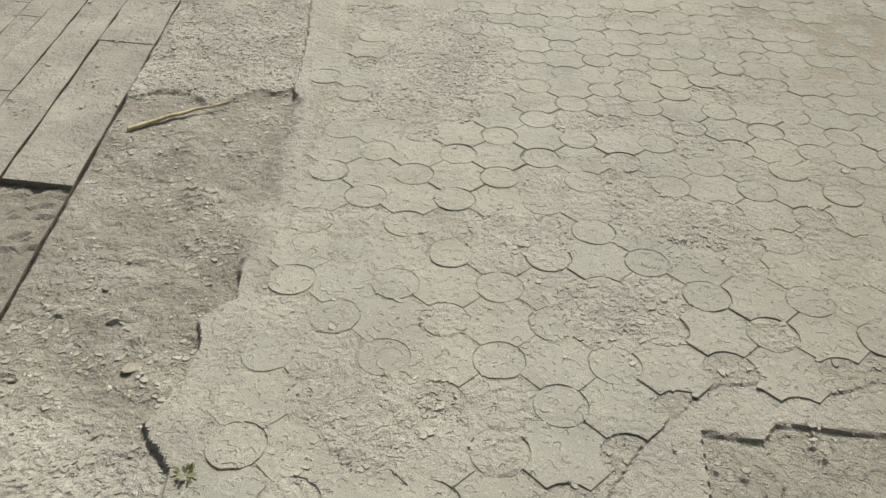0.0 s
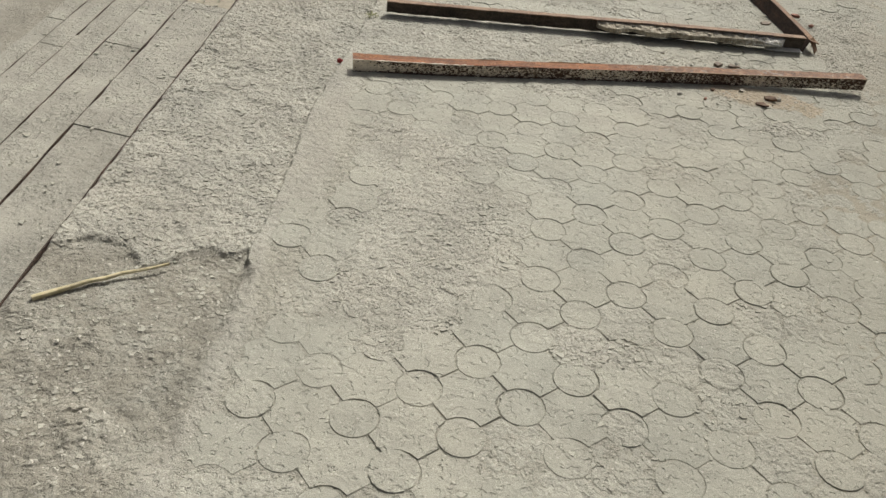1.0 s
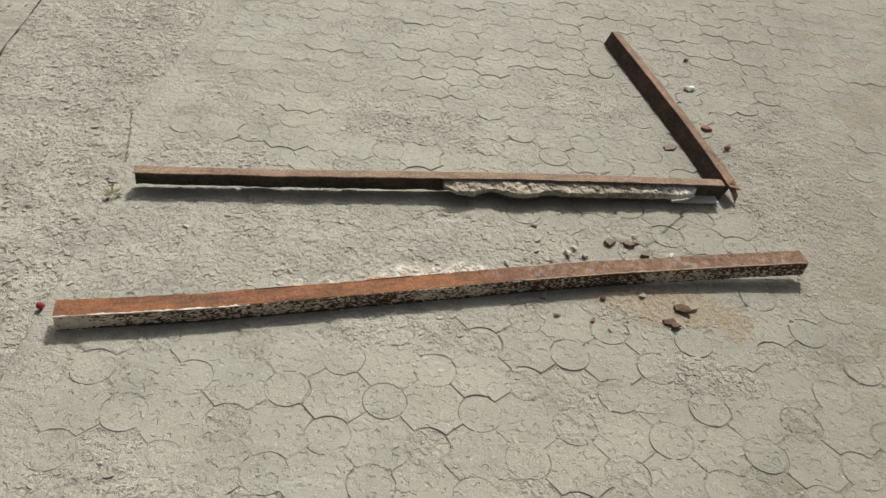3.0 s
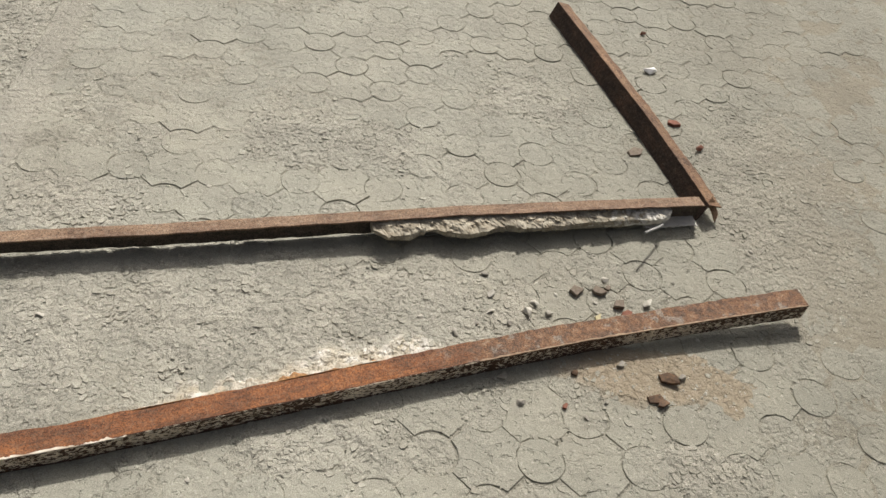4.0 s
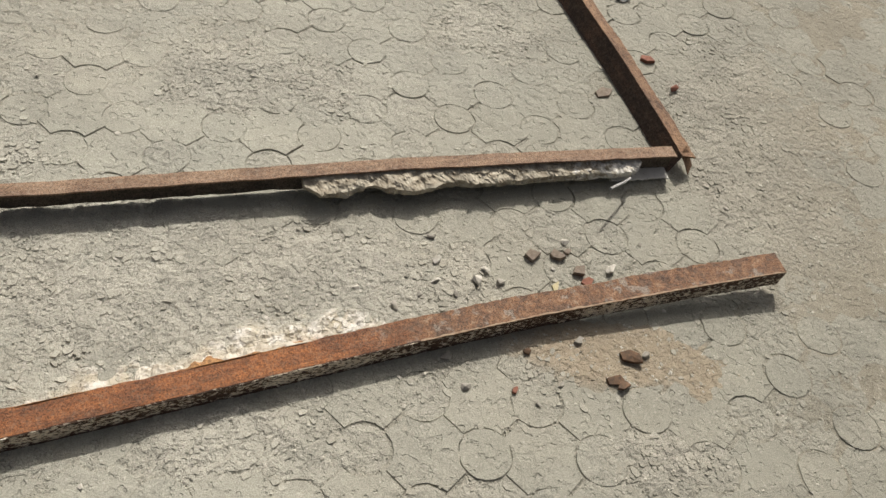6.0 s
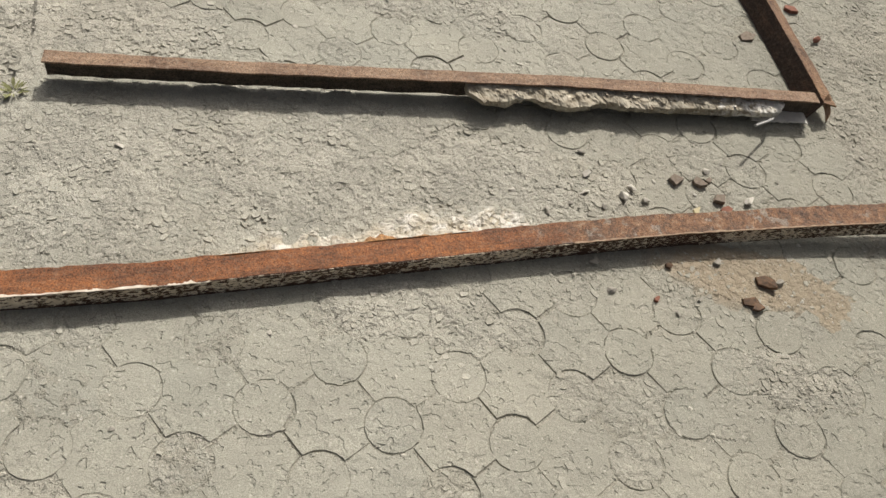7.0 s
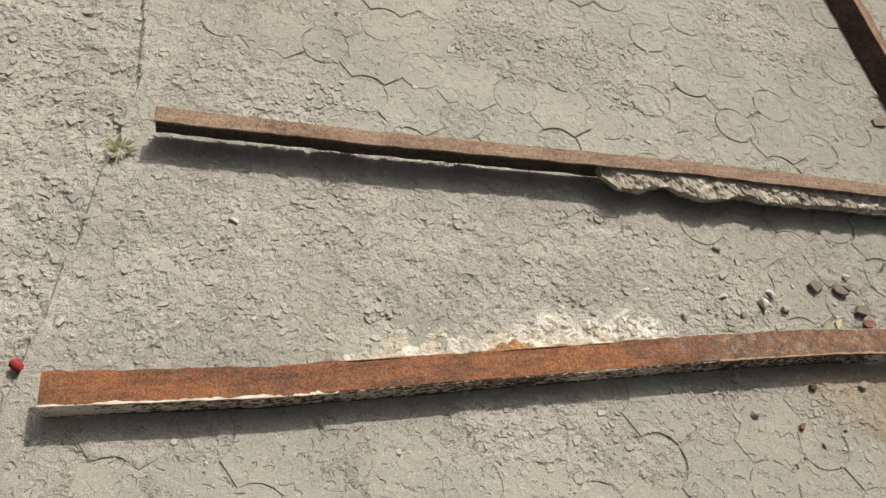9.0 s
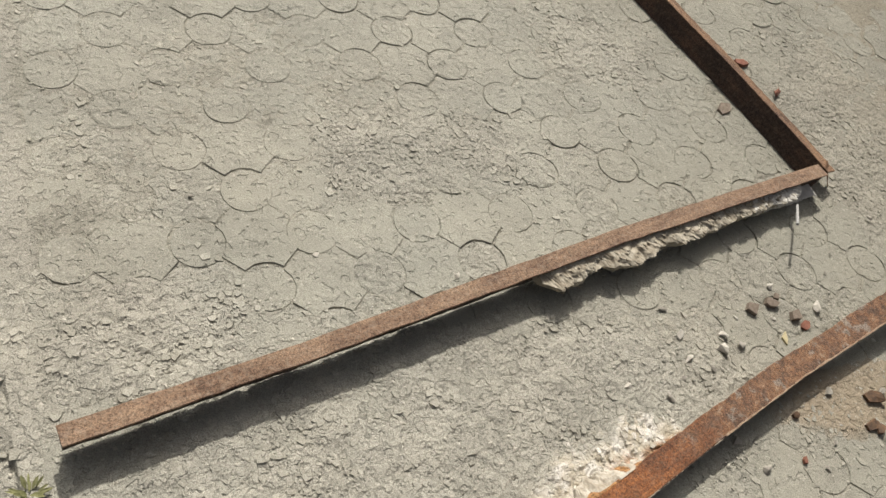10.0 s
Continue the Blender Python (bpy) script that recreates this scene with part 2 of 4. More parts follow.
def make_paver_material():
    m, nt, bsdf = material("worn paver concrete")
    pos = place(nt)
    info = nt.nodes.new("ShaderNodeObjectInfo")
    tone = ramp(nt, info.outputs["Random"], ((0.0, (0.95, 0.96, 0.96)), (0.5, (1.0, 1.0, 0.99)), (1.0, (1.03, 1.03, 1.02))))
    colour = mix(nt, 1.0, speckle(nt, pos, PAVER), tone, "MULTIPLY")
    dust = ramp(nt, noise_tex(nt, pos, 14.0, 5, 0.6), ((0.46, 0.0), (0.64, 0.5)))
    worn = nt.nodes.new("ShaderNodeSeparateColor")
    nt.links.new(info.outputs["Color"], worn.inputs[0])
    wear = arith(nt, "MINIMUM", arith(nt, "MAXIMUM", arith(nt, "ADD", worn.outputs[0], arith(nt, "MULTIPLY", arith(nt, "SUBTRACT", noise_tex(nt, pos, 16.0, 4, 0.6), 0.5), 1.6)), 0.0), 1.0)
    colour = mix(nt, dust, colour, (0.350, 0.340, 0.282))
    colour = mix(nt, arith(nt, "MULTIPLY", wear, 0.55), colour, speckle(nt, pos, (0.392, 0.378, 0.316)))
    nt.links.new(tone_along_x(nt, pos, colour), bsdf.inputs["Base Color"])
    bsdf.inputs["Roughness"].default_value = 0.93
    pits = arith(nt, "ADD", arith(nt, "MULTIPLY", wear, 0.95), 0.06)
    concrete_relief(nt, bsdf, pos, pits, 0.9)
    return m


def make_ground_material():
    m, nt, bsdf = material("broken concrete and dust")
    pos = place(nt)
    colour = mix(nt, attribute(nt, "spalled"), (0.328, 0.316, 0.258), (0.388, 0.374, 0.312))
    colour = mix(nt, attribute(nt, "mortar"), colour, (0.350, 0.336, 0.280))
    soil = ramp(nt, noise_tex(nt, pos, 7.0, 6, 0.65), ((0.36, (0.242, 0.226, 0.180)), (0.52, (0.284, 0.269, 0.218)), (0.66, (0.345, 0.332, 0.275))))
    colour = mix(nt, attribute(nt, "dirt"), colour, soil)
    colour = mix(nt, attribute(nt, "sand"), colour, (0.300, 0.276, 0.214))
    colour = speckle(nt, pos, colour)
    pale = ramp(nt, noise_tex(nt, pos, 24.0, 6, 0.65), ((0.32, (0.42, 0.37, 0.27)), (0.48, (0.54, 0.49, 0.39)), (0.60, (0.74, 0.71, 0.64))))
    colour = mix(nt, attribute(nt, "lime"), colour, pale)
    ochre = ramp(nt, noise_tex(nt, pos, 55.0, 5, 0.6), ((0.3, (0.33, 0.245, 0.150)), (0.65, (0.43, 0.345, 0.235))))
    colour = mix(nt, arith(nt, "MULTIPLY", attribute(nt, "rust"), 0.6), colour, ochre)
    orange = ramp(nt, noise_tex(nt, pos, 150.0, 5, 0.7), ((0.34, (0.10, 0.045, 0.02)), (0.5, (0.30, 0.135, 0.045)), (0.66, (0.46, 0.29, 0.13))))
    colour = mix(nt, arith(nt, "MULTIPLY", attribute(nt, "stain"), 0.9), colour, orange)
    nt.links.new(tone_along_x(nt, pos, colour), bsdf.inputs["Base Color"])
    bsdf.inputs["Roughness"].default_value = 0.95
    soft = arith(nt, "SUBTRACT", 1.0, arith(nt, "MAXIMUM", arith(nt, "MULTIPLY", attribute(nt, "mortar"), 0.6), attribute(nt, "sand")))
    pits = arith(nt, "ADD", arith(nt, "MULTIPLY", soft, 0.8), 0.2)
    concrete_relief(nt, bsdf, pos, pits, 1.2)
    return m


def make_step_material(name="step concrete", low=(0.285, 0.272, 0.225), high=(0.355, 0.342, 0.285)):
    m, nt, bsdf = material(name)
    pos = place(nt)
    base = ramp(nt, noise_tex(nt, pos, 3.0, 6, 0.65), ((0.35, low), (0.65, high)))
    nt.links.new(speckle(nt, pos, base), bsdf.inputs["Base Color"])
    bsdf.inputs["Roughness"].default_value = 0.95
    pits = ramp(nt, noise_tex(nt, pos, 6.0, 4, 0.55), ((0.42, 0.15), (0.60, 1.0)))
    concrete_relief(nt, bsdf, pos, pits, 1.3)
    return m


def make_stone_material(name, low, high, scale=90.0, relief=0.0005):
    m, nt, bsdf = material(name)
    co = nt.nodes.new("ShaderNodeTexCoord").outputs["Object"]
    nt.links.new(ramp(nt, noise_tex(nt, co, scale, 5, 0.65), ((0.3, low), (0.7, high))), bsdf.inputs["Base Color"])
    bsdf.inputs["Roughness"].default_value = 0.9
    bump(nt, bsdf, noise_tex(nt, co, scale * 2.5, 4, 0.6), relief, 0.7)
    return m


def make_lump_material():
    """Old mortar: tan and grey grain, with white lime towards the corner."""
    m, nt, bsdf = material("old mortar")
    pos = place(nt)
    axis = nt.nodes.new("ShaderNodeSeparateXYZ")
    nt.links.new(pos, axis.inputs[0])
    colour = ramp(nt, noise_tex(nt, pos, 38.0, 7, 0.7), ((0.32, (0.21, 0.175, 0.125)), (0.48, (0.36, 0.32, 0.245)), (0.64, (0.52, 0.48, 0.385))))
    white = ramp(nt, arith(nt, "ADD", arith(nt, "MULTIPLY", axis.outputs[0], 0.5), arith(nt, "MULTIPLY", noise_tex(nt, pos, 60.0, 5, 0.65), 0.5)), ((0.84, 0.0), (0.88, 0.85)))
    nt.links.new(mix(nt, white, colour, (0.74, 0.72, 0.66)), bsdf.inputs["Base Color"])
    bsdf.inputs["Roughness"].default_value = 0.95
    fine = bump(nt, bsdf, noise_tex(nt, pos, 260.0, 4, 0.7), 0.0012, 0.8)
    bump(nt, bsdf, noise_tex(nt, pos, 90.0, 4, 0.6), 0.003, 0.7, fine)
    return m


def make_rust_material(name, dark, mid, bright, pale, dust_colour=(0.27, 0.20, 0.14), worn_end=False, lie=0.0):
    """Rust with grain, flakes and streaks along the bar, which lies at that angle to the x axis."""
    m, nt, bsdf = material(name)
    pos = place(nt)
    turn = nt.nodes.new("ShaderNodeMapping")
    turn.inputs["Rotation"].default_value = (0, 0, radians(-lie))
    nt.links.new(pos, turn.inputs["Vector"])
    run = nt.nodes.new("ShaderNodeMapping")
    run.inputs["Scale"].default_value = (0.13, 1.0, 1.0)
    nt.links.new(turn.outputs[0], run.inputs["Vector"])
    big = noise_tex(nt, pos, 9.0, 6, 0.65)
    small = noise_tex(nt, pos, 290.0, 4, 0.8)
    streak = noise_tex(nt, run.outputs[0], 95.0, 5, 0.65, 0.3)
    tone = arith(nt, "ADD", arith(nt, "MULTIPLY", big, 0.55), arith(nt, "MULTIPLY", streak, 0.45))
    colour = ramp(nt, tone, ((0.36, dark), (0.49, mid), (0.62, bright)))
    scale_height = noise_tex(nt, pos, 45.0, 5, 0.6)
    if worn_end:
        axis = nt.nodes.new("ShaderNodeSeparateXYZ")
        nt.links.new(pos, axis.inputs[0])
        far = ramp(nt, arith(nt, "ADD", arith(nt, "MULTIPLY", axis.outputs[0], 0.4), arith(nt, "MULTIPLY", big, 0.35)), ((0.44, 0.0), (0.50, 1.0)))
        plain = ramp(nt, noise_tex(nt, pos, 34.0, 7, 0.75), ((0.34, (0.060, 0.036, 0.025)), (0.46, (0.135, 0.075, 0.045)), (0.56, (0.215, 0.110, 0.055)), (0.68, (0.30, 0.225, 0.155))))
        colour = mix(nt, far, colour, plain)
        bare = ramp(nt, noise_tex(nt, pos, 19.0, 4, 0.6), ((0.56, 0.0), (0.60, 0.8)))
        colour = mix(nt, arith(nt, "MULTIPLY", far, bare), colour, (0.235, 0.205, 0.170))
    colour = mix(nt, 1.0, colour, ramp(nt, small, ((0.40, 0.45), (0.5, 1.0), (0.60, 1.5))), "MULTIPLY")
    dust = arith(nt, "MULTIPLY", ramp(nt, noise_tex(nt, pos, 110.0, 6, 0.7), ((0.48, 0.0), (0.66, 1.0))), pale)
    nt.links.new(mix(nt, dust, colour, dust_colour), bsdf.inputs["Base Color"])
    bsdf.inputs["Roughness"].default_value = 0.85
    bsdf.inputs["Metallic"].default_value = 0.1
    fine = bump(nt, bsdf, small, 0.0012, 0.8)
    flake = bump(nt, bsdf, ramp(nt, noise_tex(nt, pos, 75.0, 5, 0.65), ((0.44, 0.0), (0.47, 0.5), (0.56, 0.55), (0.585, 1.0))), 0.0012, 0.7, fine)
    bump(nt, bsdf, scale_height, 0.004, 0.7, flake)
    return m


def make_peeling_paint():
    """Cream-grey paint that has flaked off dark brown rust in lengthwise patches; both rims are bare."""
    m, nt, bsdf = material("flaking grey paint on rust")
    co = nt.nodes.new("ShaderNodeTexCoord").outputs["Object"]
    axis = nt.nodes.new("ShaderNodeSeparateXYZ")
    nt.links.new(co, axis.inputs[0])
    turn = nt.nodes.new("ShaderNodeMapping")
    turn.inputs["Rotation"].default_value = (0, 0, radians(-21))
    nt.links.new(co, turn.inputs["Vector"])
    stretch = nt.nodes.new("ShaderNodeMapping")
    stretch.inputs["Scale"].default_value = (0.45, 1.0, 1.0)
    nt.links.new(turn.outputs[0], stretch.inputs["Vector"])
    flake = noise_tex(nt, stretch.outputs[0], 190.0, 6, 0.68, 0.25)
    sweep = noise_tex(nt, co, 5.0, 3, 0.5)
    along = ramp(nt, arith(nt, "ADD", arith(nt, "MULTIPLY", axis.outputs[0], 0.5), 0.3), ((0.12, 0.95), (0.24, 0.68), (0.62, 0.45), (1.0, 0.50)))
    height = arith(nt, "ADD", axis.outputs[2], arith(nt, "MULTIPLY", arith(nt, "SUBTRACT", noise_tex(nt, stretch.outputs[0], 60.0, 3, 0.5), 0.5), 0.016))
    rims = ramp(nt, arith(nt, "MULTIPLY", height, 16.0), ((0.04, 0.0), (0.16, 1.0), (0.52, 1.0), (0.80, 0.55)))
    level = arith(nt, "ADD", flake, arith(nt, "MULTIPLY", arith(nt, "SUBTRACT", sweep, 0.5), 0.35))
    level = arith(nt, "ADD", level, arith(nt, "MULTIPLY", arith(nt, "SUBTRACT", arith(nt, "MULTIPLY", along, rims), 0.60), 0.24))
    mask = ramp(nt, level, ((0.472, 0.0), (0.492, 1.0)))
    rust = ramp(nt, noise_tex(nt, co, 160.0, 4, 0.7), ((0.3, (0.032, 0.018, 0.011)), (0.55, (0.078, 0.040, 0.021)), (0.75, (0.16, 0.075, 0.035))))
    paint = ramp(nt, noise_tex(nt, co, 34.0, 5, 0.6), ((0.3, (0.56, 0.46, 0.33)), (0.6, (0.80, 0.71, 0.56))))
    nt.links.new(mix(nt, mask, rust, paint), bsdf.inputs["Base Color"])
    bsdf.inputs["Roughness"].default_value = 0.7
    fine = bump(nt, bsdf, noise_tex(nt, co, 240.0, 3, 0.6), 0.001, 0.6)
    bump(nt, bsdf, mask, 0.0012, 0.8, fine)
    return m


PAVER_MAT = make_paver_material()
GROUND_MAT = make_ground_material()
RUST_ORANGE = make_rust_material("orange rust", (0.085, 0.038, 0.020), (0.195, 0.076, 0.029), (0.315, 0.122, 0.040), 0.30, worn_end=True, lie=21)
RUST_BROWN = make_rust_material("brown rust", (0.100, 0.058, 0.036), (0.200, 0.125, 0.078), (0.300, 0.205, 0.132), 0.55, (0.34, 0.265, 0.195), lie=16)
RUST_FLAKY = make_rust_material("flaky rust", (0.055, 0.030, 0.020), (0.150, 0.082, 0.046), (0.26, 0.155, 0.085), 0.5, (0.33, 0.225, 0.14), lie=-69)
# dark rust of the edge strips; on the short rail's side it also paints shade
RUST_DARK_AND_SHADE = make_rust_material("dark rust", (0.026, 0.016, 0.012), (0.048, 0.029, 0.020), (0.085, 0.046, 0.029), 0.2, lie=-69)
# rust and dust of the web, with shade worked into the colour
RUST_DUSTY_SHADED = make_rust_material("dusty rust with painted shade", (0.034, 0.027, 0.019), (0.066, 0.052, 0.037), (0.115, 0.090, 0.064), 0.35, (0.20, 0.17, 0.125), lie=16)
PAINT = make_peeling_paint()
# worn corner of the bar, coloured pale to paint its highlight
EDGE_MAT = make_stone_material("pale worn edge highlight", (0.20, 0.115, 0.065), (0.46, 0.36, 0.25), 70.0, 0.001)
WORN_PAINT = make_stone_material("pale chipped paint", (0.42, 0.34, 0.25), (0.80, 0.74, 0.64), 35.0)
LIME_MAT = make_stone_material("lime mortar", (0.27, 0.230, 0.165), (0.58, 0.545, 0.465), 45.0, 0.002)
STAIN_MAT = make_stone_material("crumbly orange rust", (0.085, 0.040, 0.020), (0.50, 0.27, 0.105), 130.0, 0.002)
STEP_MAT = make_step_material()
DIRT_MAT = make_step_material("packed dirt", (0.215, 0.200, 0.160), (0.300, 0.283, 0.230))
LUMP_MAT = make_lump_material()
GRIT_MAT = make_stone_material("grit", (0.36, 0.34, 0.28), (0.56, 0.53, 0.45), 40.0)
GREY_STONE = make_stone_material("grey pebble", (0.24, 0.225, 0.19), (0.42, 0.39, 0.33))
PALE_STONE = make_stone_material("pale pebble", (0.40, 0.375, 0.315), (0.62, 0.59, 0.52))
WHITE_STONE = make_stone_material("white lime", (0.78, 0.76, 0.72), (0.90, 0.89, 0.86), 60.0)
BROWN_STONE = make_stone_material("brown shard", (0.135, 0.108, 0.082), (0.270, 0.218, 0.168), 120.0)
RED_STONE = make_stone_material("brick red", (0.17, 0.07, 0.045), (0.30, 0.13, 0.085), 110.0)
SOIL_MAT = make_stone_material("dry soil", (0.22, 0.200, 0.150), (0.36, 0.325, 0.250), 70.0, 0.002)
FLAKE_MAT = make_stone_material("rust flake", (0.045, 0.033, 0.025), (0.20, 0.115, 0.062), 70.0)
STRAW_MAT = make_stone_material("dry straw", (0.42, 0.36, 0.20), (0.62, 0.55, 0.36), 60.0)
LEAF_MAT = make_stone_material("weed leaf", (0.13, 0.14, 0.055), (0.30, 0.30, 0.14), 80.0)
RED_PLASTIC = make_stone_material("faded red plastic", (0.28, 0.022, 0.025), (0.42, 0.06, 0.055), 60.0)
WIRE_MAT = make_stone_material("galvanised wire", (0.25, 0.25, 0.24), (0.42, 0.42, 0.40), 120.0)


# ---- building helpers ----
def part(name, bm, mat, parent=None, label=""):
    me = bpy.data.meshes.new(name)
    bm.to_mesh(me)
    bm.free()
    me.materials.append(mat)
    ob = new(name, me)
    if parent is not None:
        ob.parent = parent
    return tagged(ob, label)


def mesh_object(name, verts, faces, mat, parent=None):
    me = bpy.data.meshes.new(name)
    me.from_pydata(verts, [], faces)
    me.materials.append(mat)
    ob = new(name, me)
    if parent is not None:
        ob.parent = parent
    return ob


def array_mesh(name, co, faces, mat, parent=None):
    """A mesh from numpy arrays: points (n, 3) and triangles or quads (m, 3 or 4)."""
    me = bpy.data.meshes.new(name)
    n, k = len(faces), faces.shape[1]
    me.vertices.add(len(co))
    me.vertices.foreach_set("co", co.astype(np.float32).ravel())
    me.loops.add(n * k)
    me.loops.foreach_set("vertex_index", faces.astype(np.int32).ravel())
    me.polygons.add(n)
    me.polygons.foreach_set("loop_start", np.arange(0, n * k, k, dtype=np.int32))
    me.polygons.foreach_set("use_smooth", np.zeros(n, dtype=bool))
    me.update(calc_edges=True)
    me.materials.append(mat)
    ob = new(name, me)
    if parent is not None:
        ob.parent = parent
    return ob


def spread(fine_from, fine_to, step, start, end, growth=1.16):
    """Grid lines: even in the middle, wider and wider outwards."""
    lines = list(np.arange(fine_from, fine_to, step))
    d, v = step, lines[-1]
    while v < end:
        d = min(d * growth, 12.0)
        v += d
        lines.append(v)
    d, v = step, lines[0]
    while v > start:
        d = min(d * growth, 12.0)
        v -= d
        lines.insert(0, v)
    return np.array(lines)


# ---- ground sheet ----
def build_ground():
    us = spread(0.0, 3.3, 0.0057, 0.0, 70.0)
    ys = spread(0.9, 6.2, 0.0057, -60.0, 70.0)
    U, Y = np.meshgrid(us, ys)
    X = U + edge(Y)
    Z, *wear = ground_at(X, Y)
    Z[:, 0] -= 0.004
    nu, ny = len(us), len(ys)
    idx = np.arange(nu * ny).reshape(ny, nu)
    quads = np.stack([idx[:-1, :-1], idx[:-1, 1:], idx[1:, 1:], idx[1:, :-1]], -1).reshape(-1, 4)
    ob = array_mesh("ground", np.stack([X, Y, Z], -1).reshape(-1, 3), quads, GROUND_MAT)
    for key, values in zip(("spalled", "lime", "rust", "stain", "sand", "mortar", "dirt"), wear):
        a = ob.data.attributes.new(key, "FLOAT", "POINT")
        a.data.foreach_set("value", values.astype(np.float32).ravel())
    return tagged(ob, "broken grey concrete ground with dust, mortar strip and dirt hollow", "ground", kind="structure")


ground = build_ground()


# ---- steps down beside the landing ----
def slab_block(name, x0, x1, y0, y1, top, low, parent, seed, mat=STEP_MAT):
    """A worn step block between two lines that run along the landing's edge; x0 and x1 are ways out from that edge."""
    rng = random.Random(seed)
    n, verts, faces = 10, [], []
    for k in range(n + 1):
        y = y0 + (y1 - y0) * k / n
        e = float(edge(y))
        lip = 0.004 * rng.uniform(-1, 1)
        sink = -0.004 * rng.random() - (0.010 if rng.random() < 0.12 else 0)
        verts += [(e - x1 + lip, y, low), (e - x1 + lip, y, top - 0.005 + sink), (e - x1 + 0.004 + lip, y, top + sink * 0.4), (e - x0, y, top), (e - x0, y, low)]
    for k in range(n):
        a, b = 5 * k, 5 * k + 5
        faces += [(a + i, b + i, b + i + 1, a + i + 1) for i in range(4)]
    faces += [(0, 1, 2, 3, 4), tuple(5 * n + i for i in (4, 3, 2, 1, 0))]
    return mesh_object(name, verts, faces, mat, parent)


def build_steps():
    rise, tread = 0.205, 0.38
    # the landing's own face above the first tread
    face = slab_block("landing_face", -0.012, 0.0, -3, 14, -0.030, -0.9, None, 3)
    tagged(face, "rough grey concrete face of the landing", "landing face", kind="structure")
    for s in range(5):
        top = -rise * (s + 1)
        flight = tagged(new("step"), "worn grey concrete step of weathered blocks", "step", "steps beside the landing", "structure")
        y = (2.22, 1.1, 0.4, -0.5, -0.9)[s]
        k = 0
        while y < 12:
            length = (1.06, 1.15, 0.95, 1.1)[(k + s) % 4]
            if s == 0 and k == 2:
                length = 0.17 + 0.95
                slab_block("block", tread * s, tread * (s + 1), y, y + 0.06, top, top - 0.25, flight, 40)
                slab_block("block", tread * s, tread * (s + 1), y + 0.06, y + 0.62, top - 0.006, top - 0.25, flight, 41, SOIL_MAT)
                slab_block("block", tread * s, tread * (s + 1), y + 0.62, y + length - 0.003, top, top - 0.25, flight, 42)
            else:
                slab_block("block", tread * s, tread * (s + 1), y, y + length - 0.003, top + 0.003 * ((k * 7 + s) % 3 - 1), top - 0.25, flight, 10 * s + k)
            y += length
            k += 1
    X, Y = np.meshgrid(np.concatenate([-np.geomspace(60, 1.9, 26), np.arange(-1.85, 0.3, 0.02)]), np.concatenate([np.arange(-30, 0.5, 1.5), np.arange(0.5, 2.6, 0.02), np.arange(3, 60, 1.5)]))
    far = np.clip(-0.62 - X, 0, None)
    Z = -0.212 - 0.05 * far + 0.014 * fbm(X, Y, 0.25, 5) + 0.008 * flakes(X, Y, 0.04, 3)[0]
    Z = np.maximum(Z, -1.15) - 1.0 * smooth(2.25, 2.32, Y)
    Z = np.maximum(Z, -1.16 - 0.1 * smooth(2.25, 2.32, Y))
    ny, nx = X.shape
    idx = np.arange(nx * ny).reshape(ny, nx)
    quads = np.stack([idx[:-1, :-1], idx[:-1, 1:], idx[1:, 1:], idx[1:, :-1]], -1).reshape(-1, 4)
    low = array_mesh("lower_ground", np.stack([X, Y, Z], -1).reshape(-1, 3), quads, DIRT_MAT)
    tagged(low, "rough grey-brown ground beside and below the steps", "ground", kind="structure")


build_steps()


def build_edge_strip(out, top, wide, label):
    """Dark strip along an edge: rusty steel on the landing, an added line on a step."""
    verts, faces = [], []
    n = 90
    for k in range(n + 1):
        y = 0.3 + 9.0 * k / n
        e = float(edge(y)) - out + 0.002 * math.sin(k * 1.7) + 0.001 * math.sin(k * 0.6)
        verts += [(e - wide, y, top - 0.05), (e - wide, y, top), (e, y, top + 0.001), (e, y, top - 0.05)]
    for k in range(n):
        a, b = 4 * k, 4 * k + 4
        faces += [(a + i, b + i, b + i + 1, a + i + 1) for i in range(3)]
    ob = mesh_object("edge_strip", verts, faces, RUST_DARK_AND_SHADE)
    tagged(ob, label, "edge strip", kind="structure")


build_edge_strip(0.001, -0.014, 0.005, "rusty brown steel strip along the landing edge")
# strips added so that the step edges draw as thin dark lines
for s in range(4):
    build_edge_strip(0.38 * (s + 1) + 0.002, -0.205 * (s + 1) - 0.004, 0.004, "thin dark strip added along a step edge")


